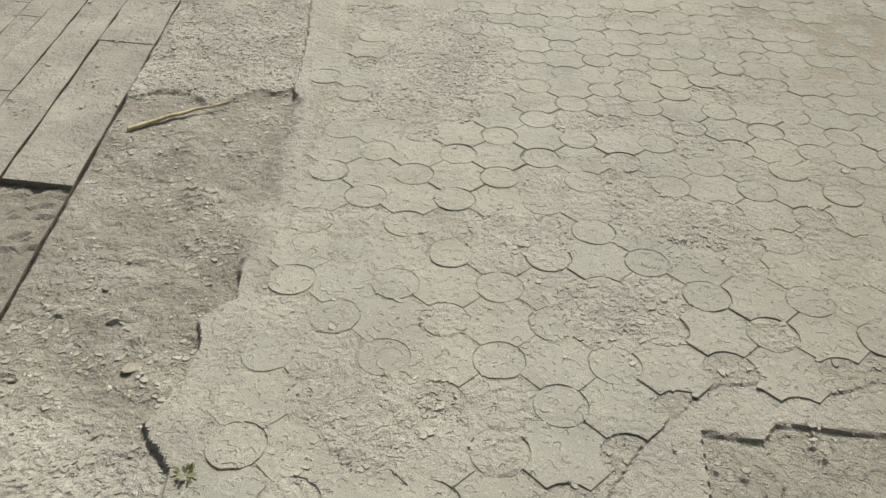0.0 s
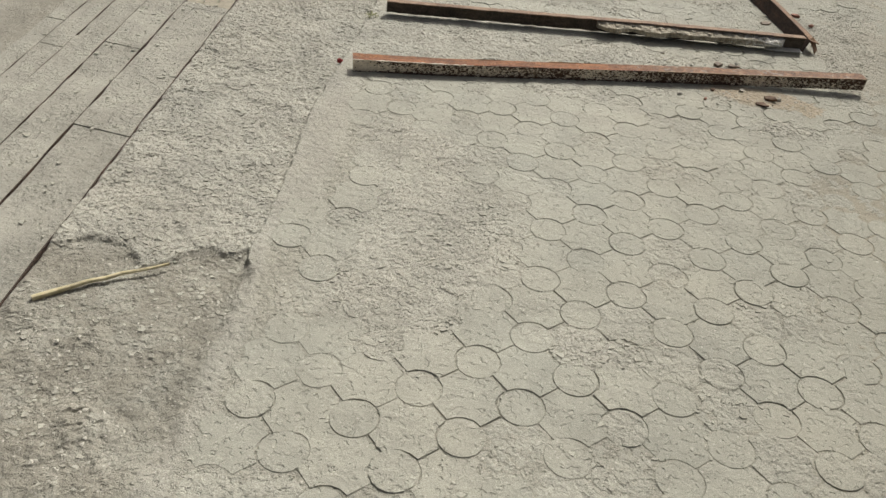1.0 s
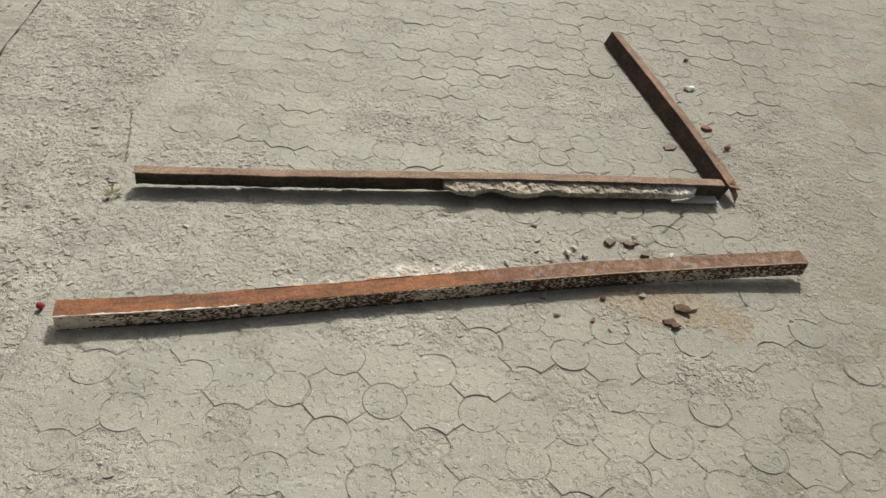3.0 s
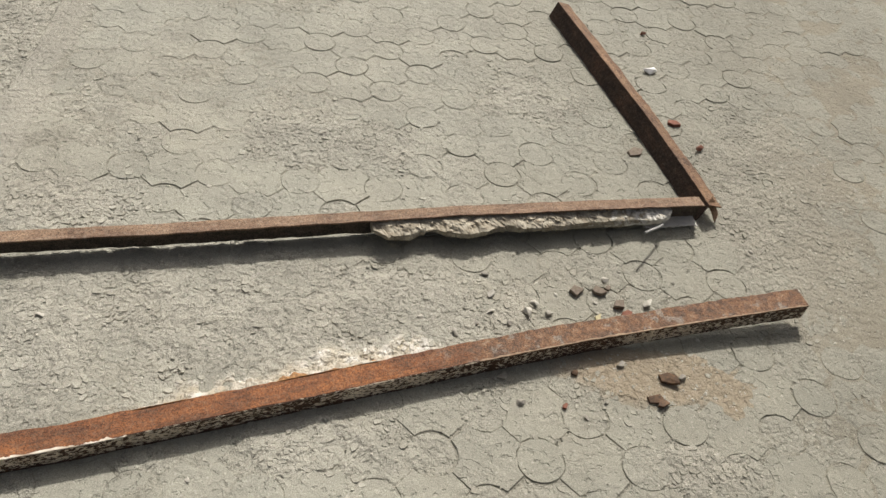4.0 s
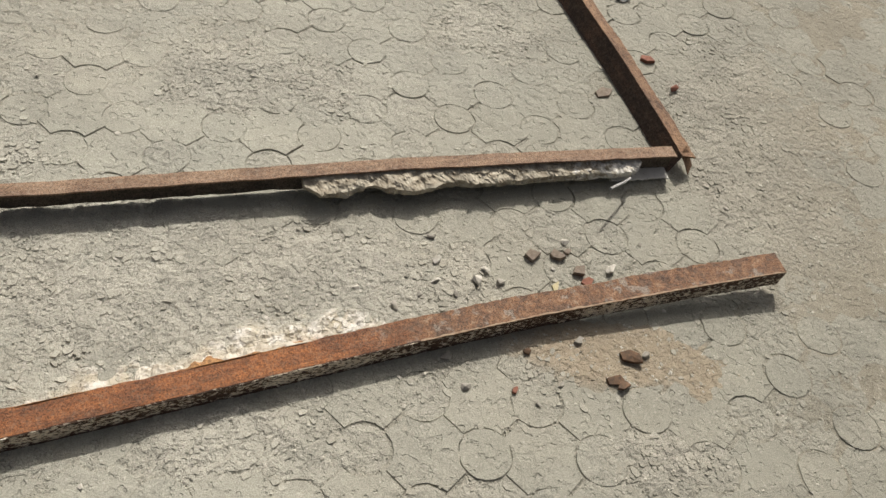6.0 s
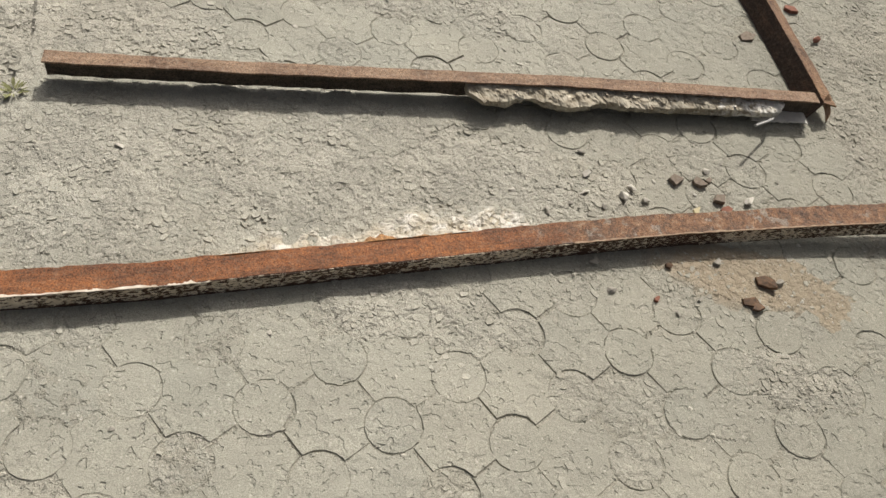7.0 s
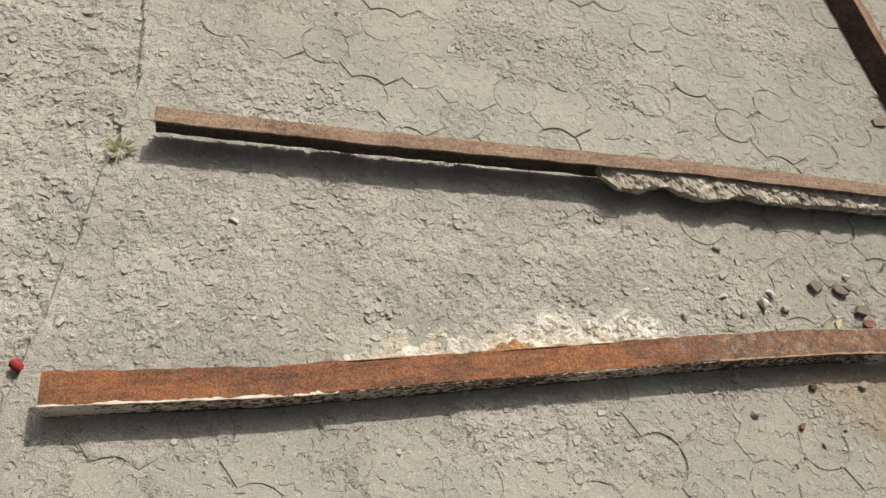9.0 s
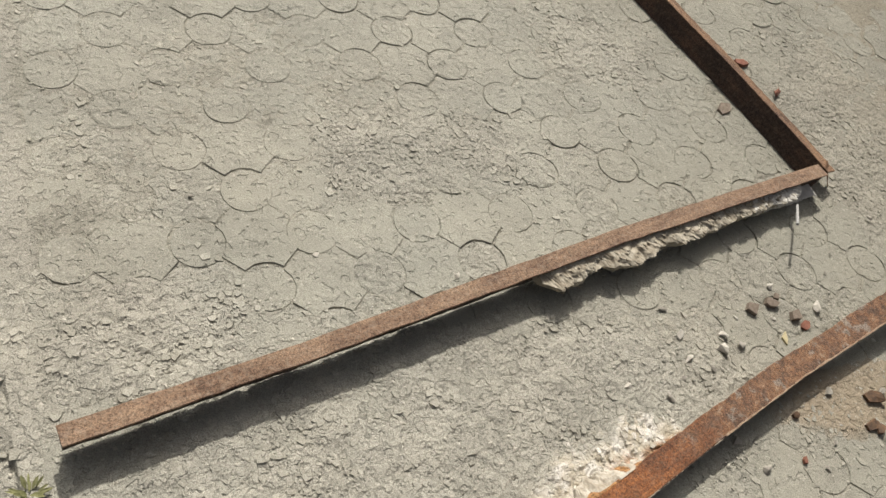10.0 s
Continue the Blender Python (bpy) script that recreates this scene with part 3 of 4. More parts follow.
# ---- angle bars ----
def leg(name, path, offset_a, offset_b, thick, mat, parent, label, ragged=0.0, seed=1, cuts=60):
    """One leg of an angle bar: a plate swept along a path. offset_a, offset_b: its two long edges as (across, up) from the
    path; thick: (across, up) from the outer to the inner face. Ragged: how far edge b is eaten away."""
    rng = random.Random(seed)
    pts, total = [], len(path) - 1
    for k in range(cuts + 1):
        f = k / cuts * total
        i = min(int(f), total - 1)
        pts.append(Vector(path[i]).lerp(Vector(path[i + 1]), f - i))
    bm = bmesh.new()
    rings, drift = [], 0.0
    for k, p in enumerate(pts):
        d = (pts[min(k + 1, cuts)] - pts[max(k - 1, 0)])
        d.z = 0
        d.normalize()
        side = Vector((-d.y, d.x, 0))
        drift = 0.6 * drift + rng.uniform(-1, 1) * ragged
        (a0, a1), (b0, b1), (t0, t1) = offset_a, offset_b, thick
        ln = math.hypot(b0 - a0, b1 - a1)
        b0, b1 = b0 + (b0 - a0) / ln * drift, b1 + (b1 - a1) / ln * drift
        warp = 0.0006 * rng.uniform(-1, 1)
        c = 0.12
        section = [(a0, a1), (b0 * (1 - c * 0.2) + a0 * c * 0.2, b1 * (1 - c * 0.2) + a1 * c * 0.2), (b0 + t0 * 0.3, b1 + t1 * 0.3), (b0 + t0, b1 + t1), (a0 + t0, a1 + t1)]
        rings.append([bm.verts.new(p + side * (s + warp) + Vector((0, 0, h + warp))) for s, h in section])
    for r, q in zip(rings, rings[1:]):
        for i in range(5):
            bm.faces.new((r[i], r[(i + 1) % 5], q[(i + 1) % 5], q[i]))
    bm.faces.new(rings[0])
    bm.faces.new(rings[-1][::-1])
    bmesh.ops.recalc_face_normals(bm, faces=bm.faces)
    return part(name, bm, mat, parent, label)


def back_crust(name, path, parent, start, end, width, drop, mat, label, seed):
    """Ragged crust behind the bar, from the top leg's back edge down to the ground; start and end are metres along the bar."""
    pts = [Vector(p) for p in path]
    ways = [0.0]
    for p, q in zip(pts, pts[1:]):
        ways.append(ways[-1] + (q - p).length)
    bm, rings, n, m = bmesh.new(), [], int((end - start) / 0.004), 9
    for k in range(n + 1):
        w = start + (end - start) * k / n
        i = max(j for j in range(len(ways) - 1) if ways[j] <= w)
        d = (pts[i + 1] - pts[i]).normalized()
        p = pts[i] + d * (w - ways[i])
        side = Vector((-d.y, d.x, 0))
        fade = float(smooth(0.0, 0.08, w - start) * smooth(0.0, 0.06, end - w))
        out = width * (0.35 + 0.65 * fade) * (1.0 + 0.75 * float(vnoise(w, seed, 0.045, seed)) + 0.4 * float(vnoise(w, seed, 0.014, seed + 1)))
        top = 0.0015 * fade - drop * (1 - fade) - drop * max(0.0, float(vnoise(w, seed + 2.0, 0.06, seed + 2)))
        ring = []
        for j in range(m + 1):
            g = j / m
            q = p + side * (0.053 + max(out, 0.002) * g)
            q.z = (p.z + top) * (1 - g ** 1.7) + (0.004 + 0.012 * fade) * g ** 1.7 + 0.0035 * noise.fractal(q * 90, 0.5, 2.0, 4) * min(1.0, 3 * g)
            q += side * 0.004 * noise.noise(q * 120) * g
            ring.append(bm.verts.new(q))
        ring.append(bm.verts.new((ring[-1].co.x, ring[-1].co.y, -0.004)))
        ring.append(bm.verts.new((ring[0].co.x, ring[0].co.y, -0.004)))
        rings.append(ring)
    for r, q in zip(rings, rings[1:]):
        for j in range(len(r)):
            bm.faces.new((r[j], r[(j + 1) % len(r)], q[(j + 1) % len(r)], q[j]))
    bm.faces.new(rings[0])
    bm.faces.new(rings[-1][::-1])
    bmesh.ops.recalc_face_normals(bm, faces=bm.faces)
    return part(name, bm, mat, parent, label)


def build_painted_bar():
    base = tagged(new("angle_bar"), "rusty steel angle bar with flaking grey-white paint lying on pavers", "steel bar")
    path = [(-0.309, 3.738, 0.050), (0.025, 3.861, 0.048), (0.475, 4.049, 0.047), (0.807, 4.188, 0.048), (1.061, 4.288, 0.05), (1.393, 4.403, 0.057), (1.638, 4.481, 0.067)]
    leg("top_leg", path, (0.0006, 0.0), (0.056, -0.001), (0.0, -0.005), RUST_ORANGE, base, "orange-brown rusty top face", 0.0016, 5, 150)
    # thin pale strip: worn edge and the corner's highlight in one colour
    leg("worn_edge_highlight", [Vector(p) for p in path[3:]], (-0.0020, 0.0005), (0.0012, 0.0008), (0.0, -0.003), EDGE_MAT, base, "worn corner edge with its highlight painted pale", 0.0012, 17, 120)
    leg("paint_edge", path[:2] + [(0.12, 3.900, 0.0478)], (-0.0022, 0.0007), (0.0016, 0.0007), (0.0, -0.003), WORN_PAINT, base, "pale chipped paint left along the edge", 0.0022, 7, 70)
    leg("front_leg", path, (-0.0015, -0.0012), (-0.0015, -0.049), (0.0040, 0.0), PAINT, base, "flaking grey-white paint over dark rust", 0.0006, 6, 90)
    back_crust("lime_crust", path, base, 0.52, 1.04, 0.028, 0.036, LIME_MAT, "yellowish white lime mortar stuck behind the bar", 3)
    back_crust("rust_scale", path, base, 0.72, 1.02, 0.019, 0.004, STAIN_MAT, "crumbly orange rust along the back edge", 4)
    back_crust("rust_scale", path, base, 0.42, 0.64, 0.009, 0.004, STAIN_MAT, "crumbly brown rust along the back edge", 5)
    return base


build_painted_bar()


def build_frame():
    base = tagged(new("steel_frame_corner"), "rusty steel angle frame corner with old concrete stuck inside", "steel frame")
    # long rail: web behind, top leg towards the painted bar
    path = [(-0.376, 4.352, 0.058), (0.0, 4.453, 0.06), (0.335, 4.552, 0.061), (0.758, 4.675, 0.063), (1.09, 4.762, 0.065), (1.415, 4.845, 0.066)]
    leg("top_leg", path, (0.0, 0.0), (-0.039, 0.003), (0.0, -0.004), RUST_BROWN, base, "dusty brown rusty top leg", 0.0008, 8, 80)
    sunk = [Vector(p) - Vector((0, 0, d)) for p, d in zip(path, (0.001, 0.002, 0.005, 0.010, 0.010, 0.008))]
    # the shade below the top leg is part of the web's dark colour
    leg("web", sunk, (-0.020, 0.001), (-0.022, -0.051), (0.004, 0.0), RUST_DUSTY_SHADED, base, "dusty rusty web, darkened for shade", 0.0016, 9, 110)
    # what is left of the lower leg at the corner
    low = [(1.255, 4.785, 0.011), (1.335, 4.803, 0.012), (1.412, 4.822, 0.013)]
    leg("lower_leg", low, (0.0, 0.0), (-0.036, -0.002), (0.0, -0.003), LUMP_MAT, base, "bare grey remains of the lower leg", 0.003, 10, 24)
    # short rail, leaning over
    path = [(1.058, 5.839, 0.062), (1.237, 5.395, 0.06), (1.322, 5.178, 0.06), (1.419, 4.897, 0.06), (1.444, 4.825, 0.056)]
    # this side faces away from the sun; its shade is put into the colour
    leg("side_leg", path, (0.0, 0.0), (-0.023, -0.058), (0.004, -0.002), RUST_DARK_AND_SHADE, base, "rusty side of the short rail, coloured dark as shade", 0.0008, 12, 60)
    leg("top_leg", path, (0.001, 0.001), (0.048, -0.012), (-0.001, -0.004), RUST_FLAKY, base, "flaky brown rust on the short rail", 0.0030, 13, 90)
    # the torn tip of the short rail, bent down to the ground
    tip = [(1.444, 4.836, 0.057), (1.462, 4.826, 0.036), (1.480, 4.818, 0.007)]
    leg("torn_tip", tip, (-0.004, 0.0), (0.028, 0.008), (0.0, -0.004), RUST_FLAKY, base, "torn rusty tip bent to the ground", 0.0015, 14, 12)
    # concrete left in the angle, overhanging the ground
    bm = bmesh.new()
    n, m = 190, 20
    a, b = Vector((0.512, 4.600, 0)), Vector((1.322, 4.818, 0))
    d = (b - a).normalized()
    side = Vector((d.y, -d.x, 0))
    rings = []
    for k in range(n + 1):
        f = k / n
        p = a.lerp(b, f)
        out = 0.064 + 0.010 * vnoise(f * 0.81, 0.3, 0.11, 3) + 0.007 * vnoise(f * 0.81, 0.7, 0.032, 4) + 0.012 * math.exp(-((f - 0.085) / 0.055) ** 2)
        out *= min(1.0, 0.62 + 9 * f) * min(1.0, 0.75 + 14 * (1 - f))
        low = 0.016 + 0.010 * vnoise(f * 0.81, 1.7, 0.07, 6) + 0.008 * smooth(0.25, 0.0, f)
        ring = []
        for j in range(m + 1):
            g = j / m
            if g < 0.6:
                o, h = out * g / 0.6, 0.059 - 0.011 * (g / 0.6) ** 2
            elif g < 0.8:
                o, h = out * (1.0 - 0.10 * (g - 0.6) / 0.2), 0.048 - (0.048 - low) * 0.75 * (g - 0.6) / 0.2
            else:
                o, h = out * (0.90 - 0.75 * (g - 0.8) / 0.2), low + (0.048 - low) * 0.25 * (1 - (g - 0.8) / 0.2)
            q = p + side * (0.004 + o) + Vector((0, 0, h))
            chunk = noise.cell(q * 55 + Vector((0.4, 0, 0)) * noise.noise(q * 90)) - 0.5
            w = 0.0065 * noise.fractal(q * 34, 0.5, 2.1, 6) + 0.0032 * chunk
            keep = min(1.0, g / 0.3)
            ring.append(bm.verts.new(q + Vector((0, 0, min(0.55 * w, 0.004) * keep)) + side * (w * keep)))
        ring.append(bm.verts.new(p + side * 0.004 + Vector((0, 0, 0.014))))
        rings.append(ring)
    for r, q in zip(rings, rings[1:]):
        for j in range(m + 1):
            bm.faces.new((r[j], r[j + 1], q[j + 1], q[j]))
    bm.faces.new(rings[0])
    bm.faces.new(rings[-1][::-1])
    bmesh.ops.recalc_face_normals(bm, faces=bm.faces)
    part("concrete_lump", bm, LUMP_MAT, base, "ragged grey-white old concrete stuck in the angle")
    rod("wire_stub", [(1.304, 4.735, 0.040), (1.281, 4.708, 0.050), (1.257, 4.682, 0.062), (1.234, 4.657, 0.073)], 0.0034, WIRE_MAT, base, "short bare wire stub")
    return base


def rod(name, points, radius, mat, parent=None, label="", taper=1.0, seed=0):
    rng = random.Random(seed)
    bm, rings = bmesh.new(), []
    pts = [Vector(p) for p in points]
    for k, p in enumerate(pts):
        d = (pts[min(k + 1, len(pts) - 1)] - pts[max(k - 1, 0)]).normalized()
        s = d.cross(Vector((0, 0, 1))).normalized()
        u = s.cross(d)
        r = radius * (1 + (taper - 1) * k / (len(pts) - 1))
        rings.append([bm.verts.new(p + (s * math.cos(i * math.pi / 4) + u * math.sin(i * math.pi / 4)) * r * rng.uniform(0.85, 1.15)) for i in range(8)])
    for r, q in zip(rings, rings[1:]):
        for i in range(8):
            bm.faces.new((r[i], r[(i + 1) % 8], q[(i + 1) % 8], q[i]))
    bm.faces.new(rings[0][::-1])
    bm.faces.new(rings[-1])
    return part(name, bm, mat, parent, label)


build_frame()


# ---- stones and litter ----
def stone(name, x, y, size, mat, label, category, seed, turn=0.0, group=""):
    """A broken stone: a hull of random points, resting on the ground. size: length, width, height."""
    rng = random.Random(seed)
    bm = bmesh.new()
    for _ in range(11):
        v = Vector((rng.gauss(0, 1), rng.gauss(0, 1), rng.gauss(0, 1))).normalized()
        bm.verts.new((v.x * size[0] / 2, v.y * size[1] / 2, v.z * size[2] / 2))
    bmesh.ops.convex_hull(bm, input=bm.verts)
    bmesh.ops.delete(bm, geom=[v for v in bm.verts if not v.link_faces], context="VERTS")
    bmesh.ops.bevel(bm, geom=bm.edges[:], offset=min(size) * 0.05, segments=1, affect="EDGES")
    for v in bm.verts:
        v.co *= 1 + 0.03 * rng.uniform(-1, 1)
    bmesh.ops.recalc_face_normals(bm, faces=bm.faces)
    lowest = min(v.co.z for v in bm.verts)
    ob = part(name, bm, mat)
    base = z_at(x, y) if x < float(strip_left(y)) else max(z_at(x, y), 0.0005)
    ob.matrix_basis = pose(x, y, base - lowest - 0.001, 0, 0, turn)
    return tagged(ob, label, category, group)


def shard(name, x, y, size, mat, label, category, seed, turn=0.0, tilt=4.0, group="", rise=0.0):
    """A flat broken piece with an angular outline."""
    rng = random.Random(seed)
    n = rng.randint(4, 6)
    bm = bmesh.new()
    top, low = [], []
    for k in range(n):
        a = 2 * math.pi * (k + rng.uniform(-0.25, 0.25)) / n
        r = rng.uniform(0.75, 1.25)
        px, py = math.cos(a) * size[0] / 2 * r, math.sin(a) * size[1] / 2 * r
        low.append(bm.verts.new((px, py, 0)))
        top.append(bm.verts.new((px * 0.93, py * 0.93, size[2] * rng.uniform(0.75, 1.15))))
    bm.faces.new(low[::-1])
    c = bm.verts.new((0, 0, size[2] * 1.02))
    for k in range(n):
        bm.faces.new((top[k], top[(k + 1) % n], c))
        bm.faces.new((low[k], low[(k + 1) % n], top[(k + 1) % n], top[k]))
    ob = part(name, bm, mat)
    ob.matrix_basis = pose(x, y, max(z_at(x, y), 0.0005) + rise, tilt, -tilt * 0.6, turn)
    return tagged(ob, label, category, group)


for k, (x, y, a, b, turn) in enumerate(((1.052, 4.478, 0.040, 0.034, 20), (1.113, 4.486, 0.036, 0.028, -15), (1.163, 4.453, 0.038, 0.030, 40))):
    shard("shard", x, y, (a, b, 0.012), BROWN_STONE, "angular dark brown broken tile shard on pavers", "shard", 100 + k, turn, 6, "shards by the bars")
shard("shard", 1.280, 5.088, (0.060, 0.042, 0.008), BROWN_STONE, "flat cracked brown shard beside the short rail", "shard", 110, 30, 2)
shard("shard", 1.140, 4.505, (0.022, 0.016, 0.006), BROWN_STONE, "small flat brown shard on dusty pavers", "shard", 111, 10, 3)
shard("shard", 1.424, 5.268, (0.050, 0.030, 0.012), RED_STONE, "flat reddish brown shard beside the short rail", "shard", 112, -20, 4)
shard("chip", 1.105, 4.400, (0.046, 0.020, 0.006), STRAW_MAT, "tan flat chip lying beside the rusty bar", "chip", 140, 70, 3)
shard("chip", 1.180, 4.425, (0.036, 0.024, 0.005), RED_STONE, "thin reddish chip lying beside the rusty bar", "chip", 141, 20, 3)
shard("chip", 1.008, 4.128, (0.018, 0.012, 0.006), RED_STONE, "small red-brown chip lying on worn pavers", "chip", 142, 50, 4)
shard("chip", 0.868, 4.186, (0.030, 0.020, 0.005), GREY_STONE, "grey flake of mortar fallen beside the painted bar", "chip", 143, 15, 4)
shard("chip", 1.035, 4.222, (0.022, 0.016, 0.008), FLAKE_MAT, "small dark flake of rust below the bar", "chip", 144, 15, 6)
shard("chip", 1.150, 4.262, (0.024, 0.018, 0.008), GREY_STONE, "small grey crumb of concrete below the bar", "chip", 145, 35, 6)
stone("stone", 1.382, 5.565, (0.064, 0.052, 0.019), WHITE_STONE, "white lumpy piece of lime plaster on pavers", "stone", 120, 20)
stone("stone", 1.384, 5.815, (0.038, 0.026, 0.020), RED_STONE, "small brick-red stone lying on dusty pavers", "stone", 121, 5)
stone("stone", 1.490, 5.148, (0.034, 0.026, 0.020), RED_STONE, "small brick-red stone lying on dusty pavers", "stone", 122, 45)
shard("rust_flake", 1.262, 4.236, (0.047, 0.034, 0.010), FLAKE_MAT, "thick dark flake of rust with orange edge", "rust flake", 130, -30, 14, "rust flakes", 0.004)
shard("rust_flake", 1.222, 4.176, (0.038, 0.025, 0.006), FLAKE_MAT, "folded dark flake of rust", "rust flake", 131, 15, 10, "rust flakes", 0.002)
shard("rust_flake", 1.236, 4.166, (0.034, 0.026, 0.006), FLAKE_MAT, "dark flake of rust", "rust flake", 132, 60, -8, "rust flakes", 0.004)
stone("pebble", 1.296, 4.245, (0.026, 0.022, 0.016), GREY_STONE, "grey pebble beside the rust flakes", "pebble", 133, 10)
PEBBLES = ((0.836, 4.372, 0.024, 1), (0.836, 4.431, 0.026, 1), (0.926, 4.392, 0.036, 1), (0.945, 4.421, 0.024, 1), (0.98, 4.392, 0.024, 0),
           (0.883, 4.346, 0.018, 0), (1.24, 4.47, 0.034, 1), (1.001, 4.461, 0.014, 1), (1.101, 4.449, 0.016, 1), (1.136, 4.532, 0.024, 1),
           (0.751, 4.296, 0.022, 0), (0.248, 3.848, 0.013, 1), (-0.162, 4.191, 0.02, 1), (0.083, 4.676, 0.018, 1), (0.367, 4.611, 0.016, 1),
           (0.82, 4.498, 0.022, 0), (1.563, 4.713, 0.016, 0), (0.666, 4.33, 0.016, 1), (1.173, 4.567, 0.012, 0), (1.321, 4.557, 0.012, 0),
           (0.804, 4.335, 0.015, 0), (-0.143, 4.823, 0.014, 0), (0.045, 3.606, 0.013, 0), (-0.358, 3.898, 0.018, 1), (0.729, 4.192, 0.018, 1),
           (1.104, 4.153, 0.014, 0), (1.15, 4.262, 0.012, 1), (1.056, 4.104, 0.016, 0), (1.354, 4.37, 0.012, 1), (0.907, 4.124, 0.024, 0))
for k, (x, y, s, pale) in enumerate(PEBBLES):
    rng = random.Random(200 + k)
    stone("pebble", x, y, (s * 1.25, s * rng.uniform(0.7, 0.95), s * 0.48), PALE_STONE if pale else GREY_STONE,
          "pale broken pebble lying on pavers" if pale else "grey broken pebble lying on pavers", "pebble", 200 + k, rng.uniform(0, 180), "loose pebbles")
stone("clod", -0.264, 1.461, (0.036, 0.028, 0.014), SOIL_MAT, "clod of dry grey soil in the dirt hollow", "clod", 301, 20, "clods")
stone("clod", -0.173, 1.336, (0.044, 0.032, 0.016), SOIL_MAT, "clod of dry grey soil in the dirt hollow", "clod", 302, 70, "clods")
stone("clod", -0.384, 1.264, (0.022, 0.018, 0.010), SOIL_MAT, "clod of dry grey soil in the dirt hollow", "clod", 303, 0, "clods")
stone("clod", -0.330, 1.558, (0.020, 0.016, 0.009), SOIL_MAT, "clod of dry grey soil in the dirt hollow", "clod", 304, 0, "clods")


def build_cap():
    bm = bmesh.new()
    bmesh.ops.create_cone(bm, cap_ends=True, segments=14, radius1=0.0095, radius2=0.0085, depth=0.024)
    bmesh.ops.bevel(bm, geom=bm.edges[:], offset=0.003, segments=2, affect="EDGES")
    ob = part("plastic_plug", bm, RED_PLASTIC)
    ob.matrix_basis = pose(-0.384, 3.807, z_at(-0.384, 3.807) + 0.010, 0, 86, -25)
    tagged(ob, "small faded red plastic plug lying near the bar", "plug")


build_cap()


def build_twig():
    pts = []
    for k in range(9):
        f = k / 8
        x, y = -0.587 + 0.235 * f, 2.247 + 0.232 * f + 0.012 * math.sin(3 * f)
        pts.append((x, y, max(z_at(x, y), -0.05) + 0.006 + 0.012 * f))
    ob = rod("twig", pts, 0.0075, STRAW_MAT, None, "", 0.45, 6)
    tagged(ob, "pale dry straw-coloured stalk lying in the hollow", "twig")


build_twig()


def build_weed(x, y, size, seed, label):
    rng = random.Random(seed)
    base = tagged(new("weed"), label, "weed")
    base.matrix_basis = pose(x, y, z_at(x, y))
    for k in range(26):
        a, r = rng.uniform(0, 6.28), rng.uniform(0.1, 1.0) * size * 0.5
        ln, w, up = size * rng.uniform(0.25, 0.5), size * rng.uniform(0.03, 0.07), rng.uniform(0.1, 1.4)
        c, s = math.cos(a), math.sin(a)
        b = Vector((c * r * 0.5, s * r * 0.5, 0.002))
        d = Vector((c, s, up)).normalized()
        n = Vector((-s, c, 0))
        bm = bmesh.new()
        v = [bm.verts.new(b), bm.verts.new(b + d * ln * 0.4 + n * w), bm.verts.new(b + d * ln * 0.75 + n * w * 0.8 - Vector((0, 0, ln * 0.06))),
             bm.verts.new(b + d * ln - Vector((0, 0, ln * 0.15))), bm.verts.new(b + d * ln * 0.75 - n * w * 0.8 - Vector((0, 0, ln * 0.06))), bm.verts.new(b + d * ln * 0.4 - n * w)]
        mid = bm.verts.new(b + d * ln * 0.55 - Vector((0, 0, ln * 0.05)))
        for i in range(6):
            bm.faces.new((v[i], v[(i + 1) % 6], mid))
        part("leaf", bm, LEAF_MAT, base)


build_weed(-0.417, 4.269, 0.058, 1, "small dusty green weed at the paving edge")
build_weed(0.044, 1.086, 0.046, 2, "small green weed in a crack")


# ---- loose grit ----
def build_grit():
    rng = np.random.RandomState(3)
    n = 110000
    x, y = rng.uniform(-1.1, 2.3, n), rng.uniform(0.95, 6.2, n)
    z, spall, lime, rust, stain, sand, mortar, dirt = ground_at(x, y)
    want = 0.05 + 0.40 * spall + 0.6 * rust + 0.3 * dirt * (fbm(x, y, 0.1, 93) > 0.1)
    ok = (rng.rand(n) < want) & (x > edge(y) + 0.03)
    x, y, z = x[ok], y[ok], np.maximum(z[ok], np.where(x[ok] > pave_left(y[ok]), 0.0005, -1))
    n = len(x)
    size = 0.0013 + 0.0040 * rng.rand(n) ** 5 + 0.005 * dirt[ok] * rng.rand(n) ** 6
    shape = np.array([(1, 0, 0), (-0.9, 0.3, 0.1), (0, 1, -0.1), (0.1, -0.9, 0.1), (0.1, 0.1, 0.42), (0, 0, -0.3)])
    tri = np.array([(0, 2, 4), (2, 1, 4), (1, 3, 4), (3, 0, 4), (2, 0, 5), (1, 2, 5), (3, 1, 5), (0, 3, 5)])
    a = rng.rand(n) * 6.283
    pts = shape[None] * size[:, None, None] * (0.6 + 0.8 * rng.rand(n, 6, 1))
    c, s = np.cos(a)[:, None], np.sin(a)[:, None]
    co = np.stack([pts[..., 0] * c - pts[..., 1] * s + x[:, None], pts[..., 0] * s + pts[..., 1] * c + y[:, None], pts[..., 2] + z[:, None] + size[:, None] * 0.1], -1)
    faces = (tri[None] + 6 * np.arange(n)[:, None, None]).reshape(-1, 3)
    ob = array_mesh("grit", co.reshape(-1, 3), faces, GRIT_MAT)
    tagged(ob, "loose grey grit and crumbs of concrete on the paving", "grit", kind="stuff")


build_grit()


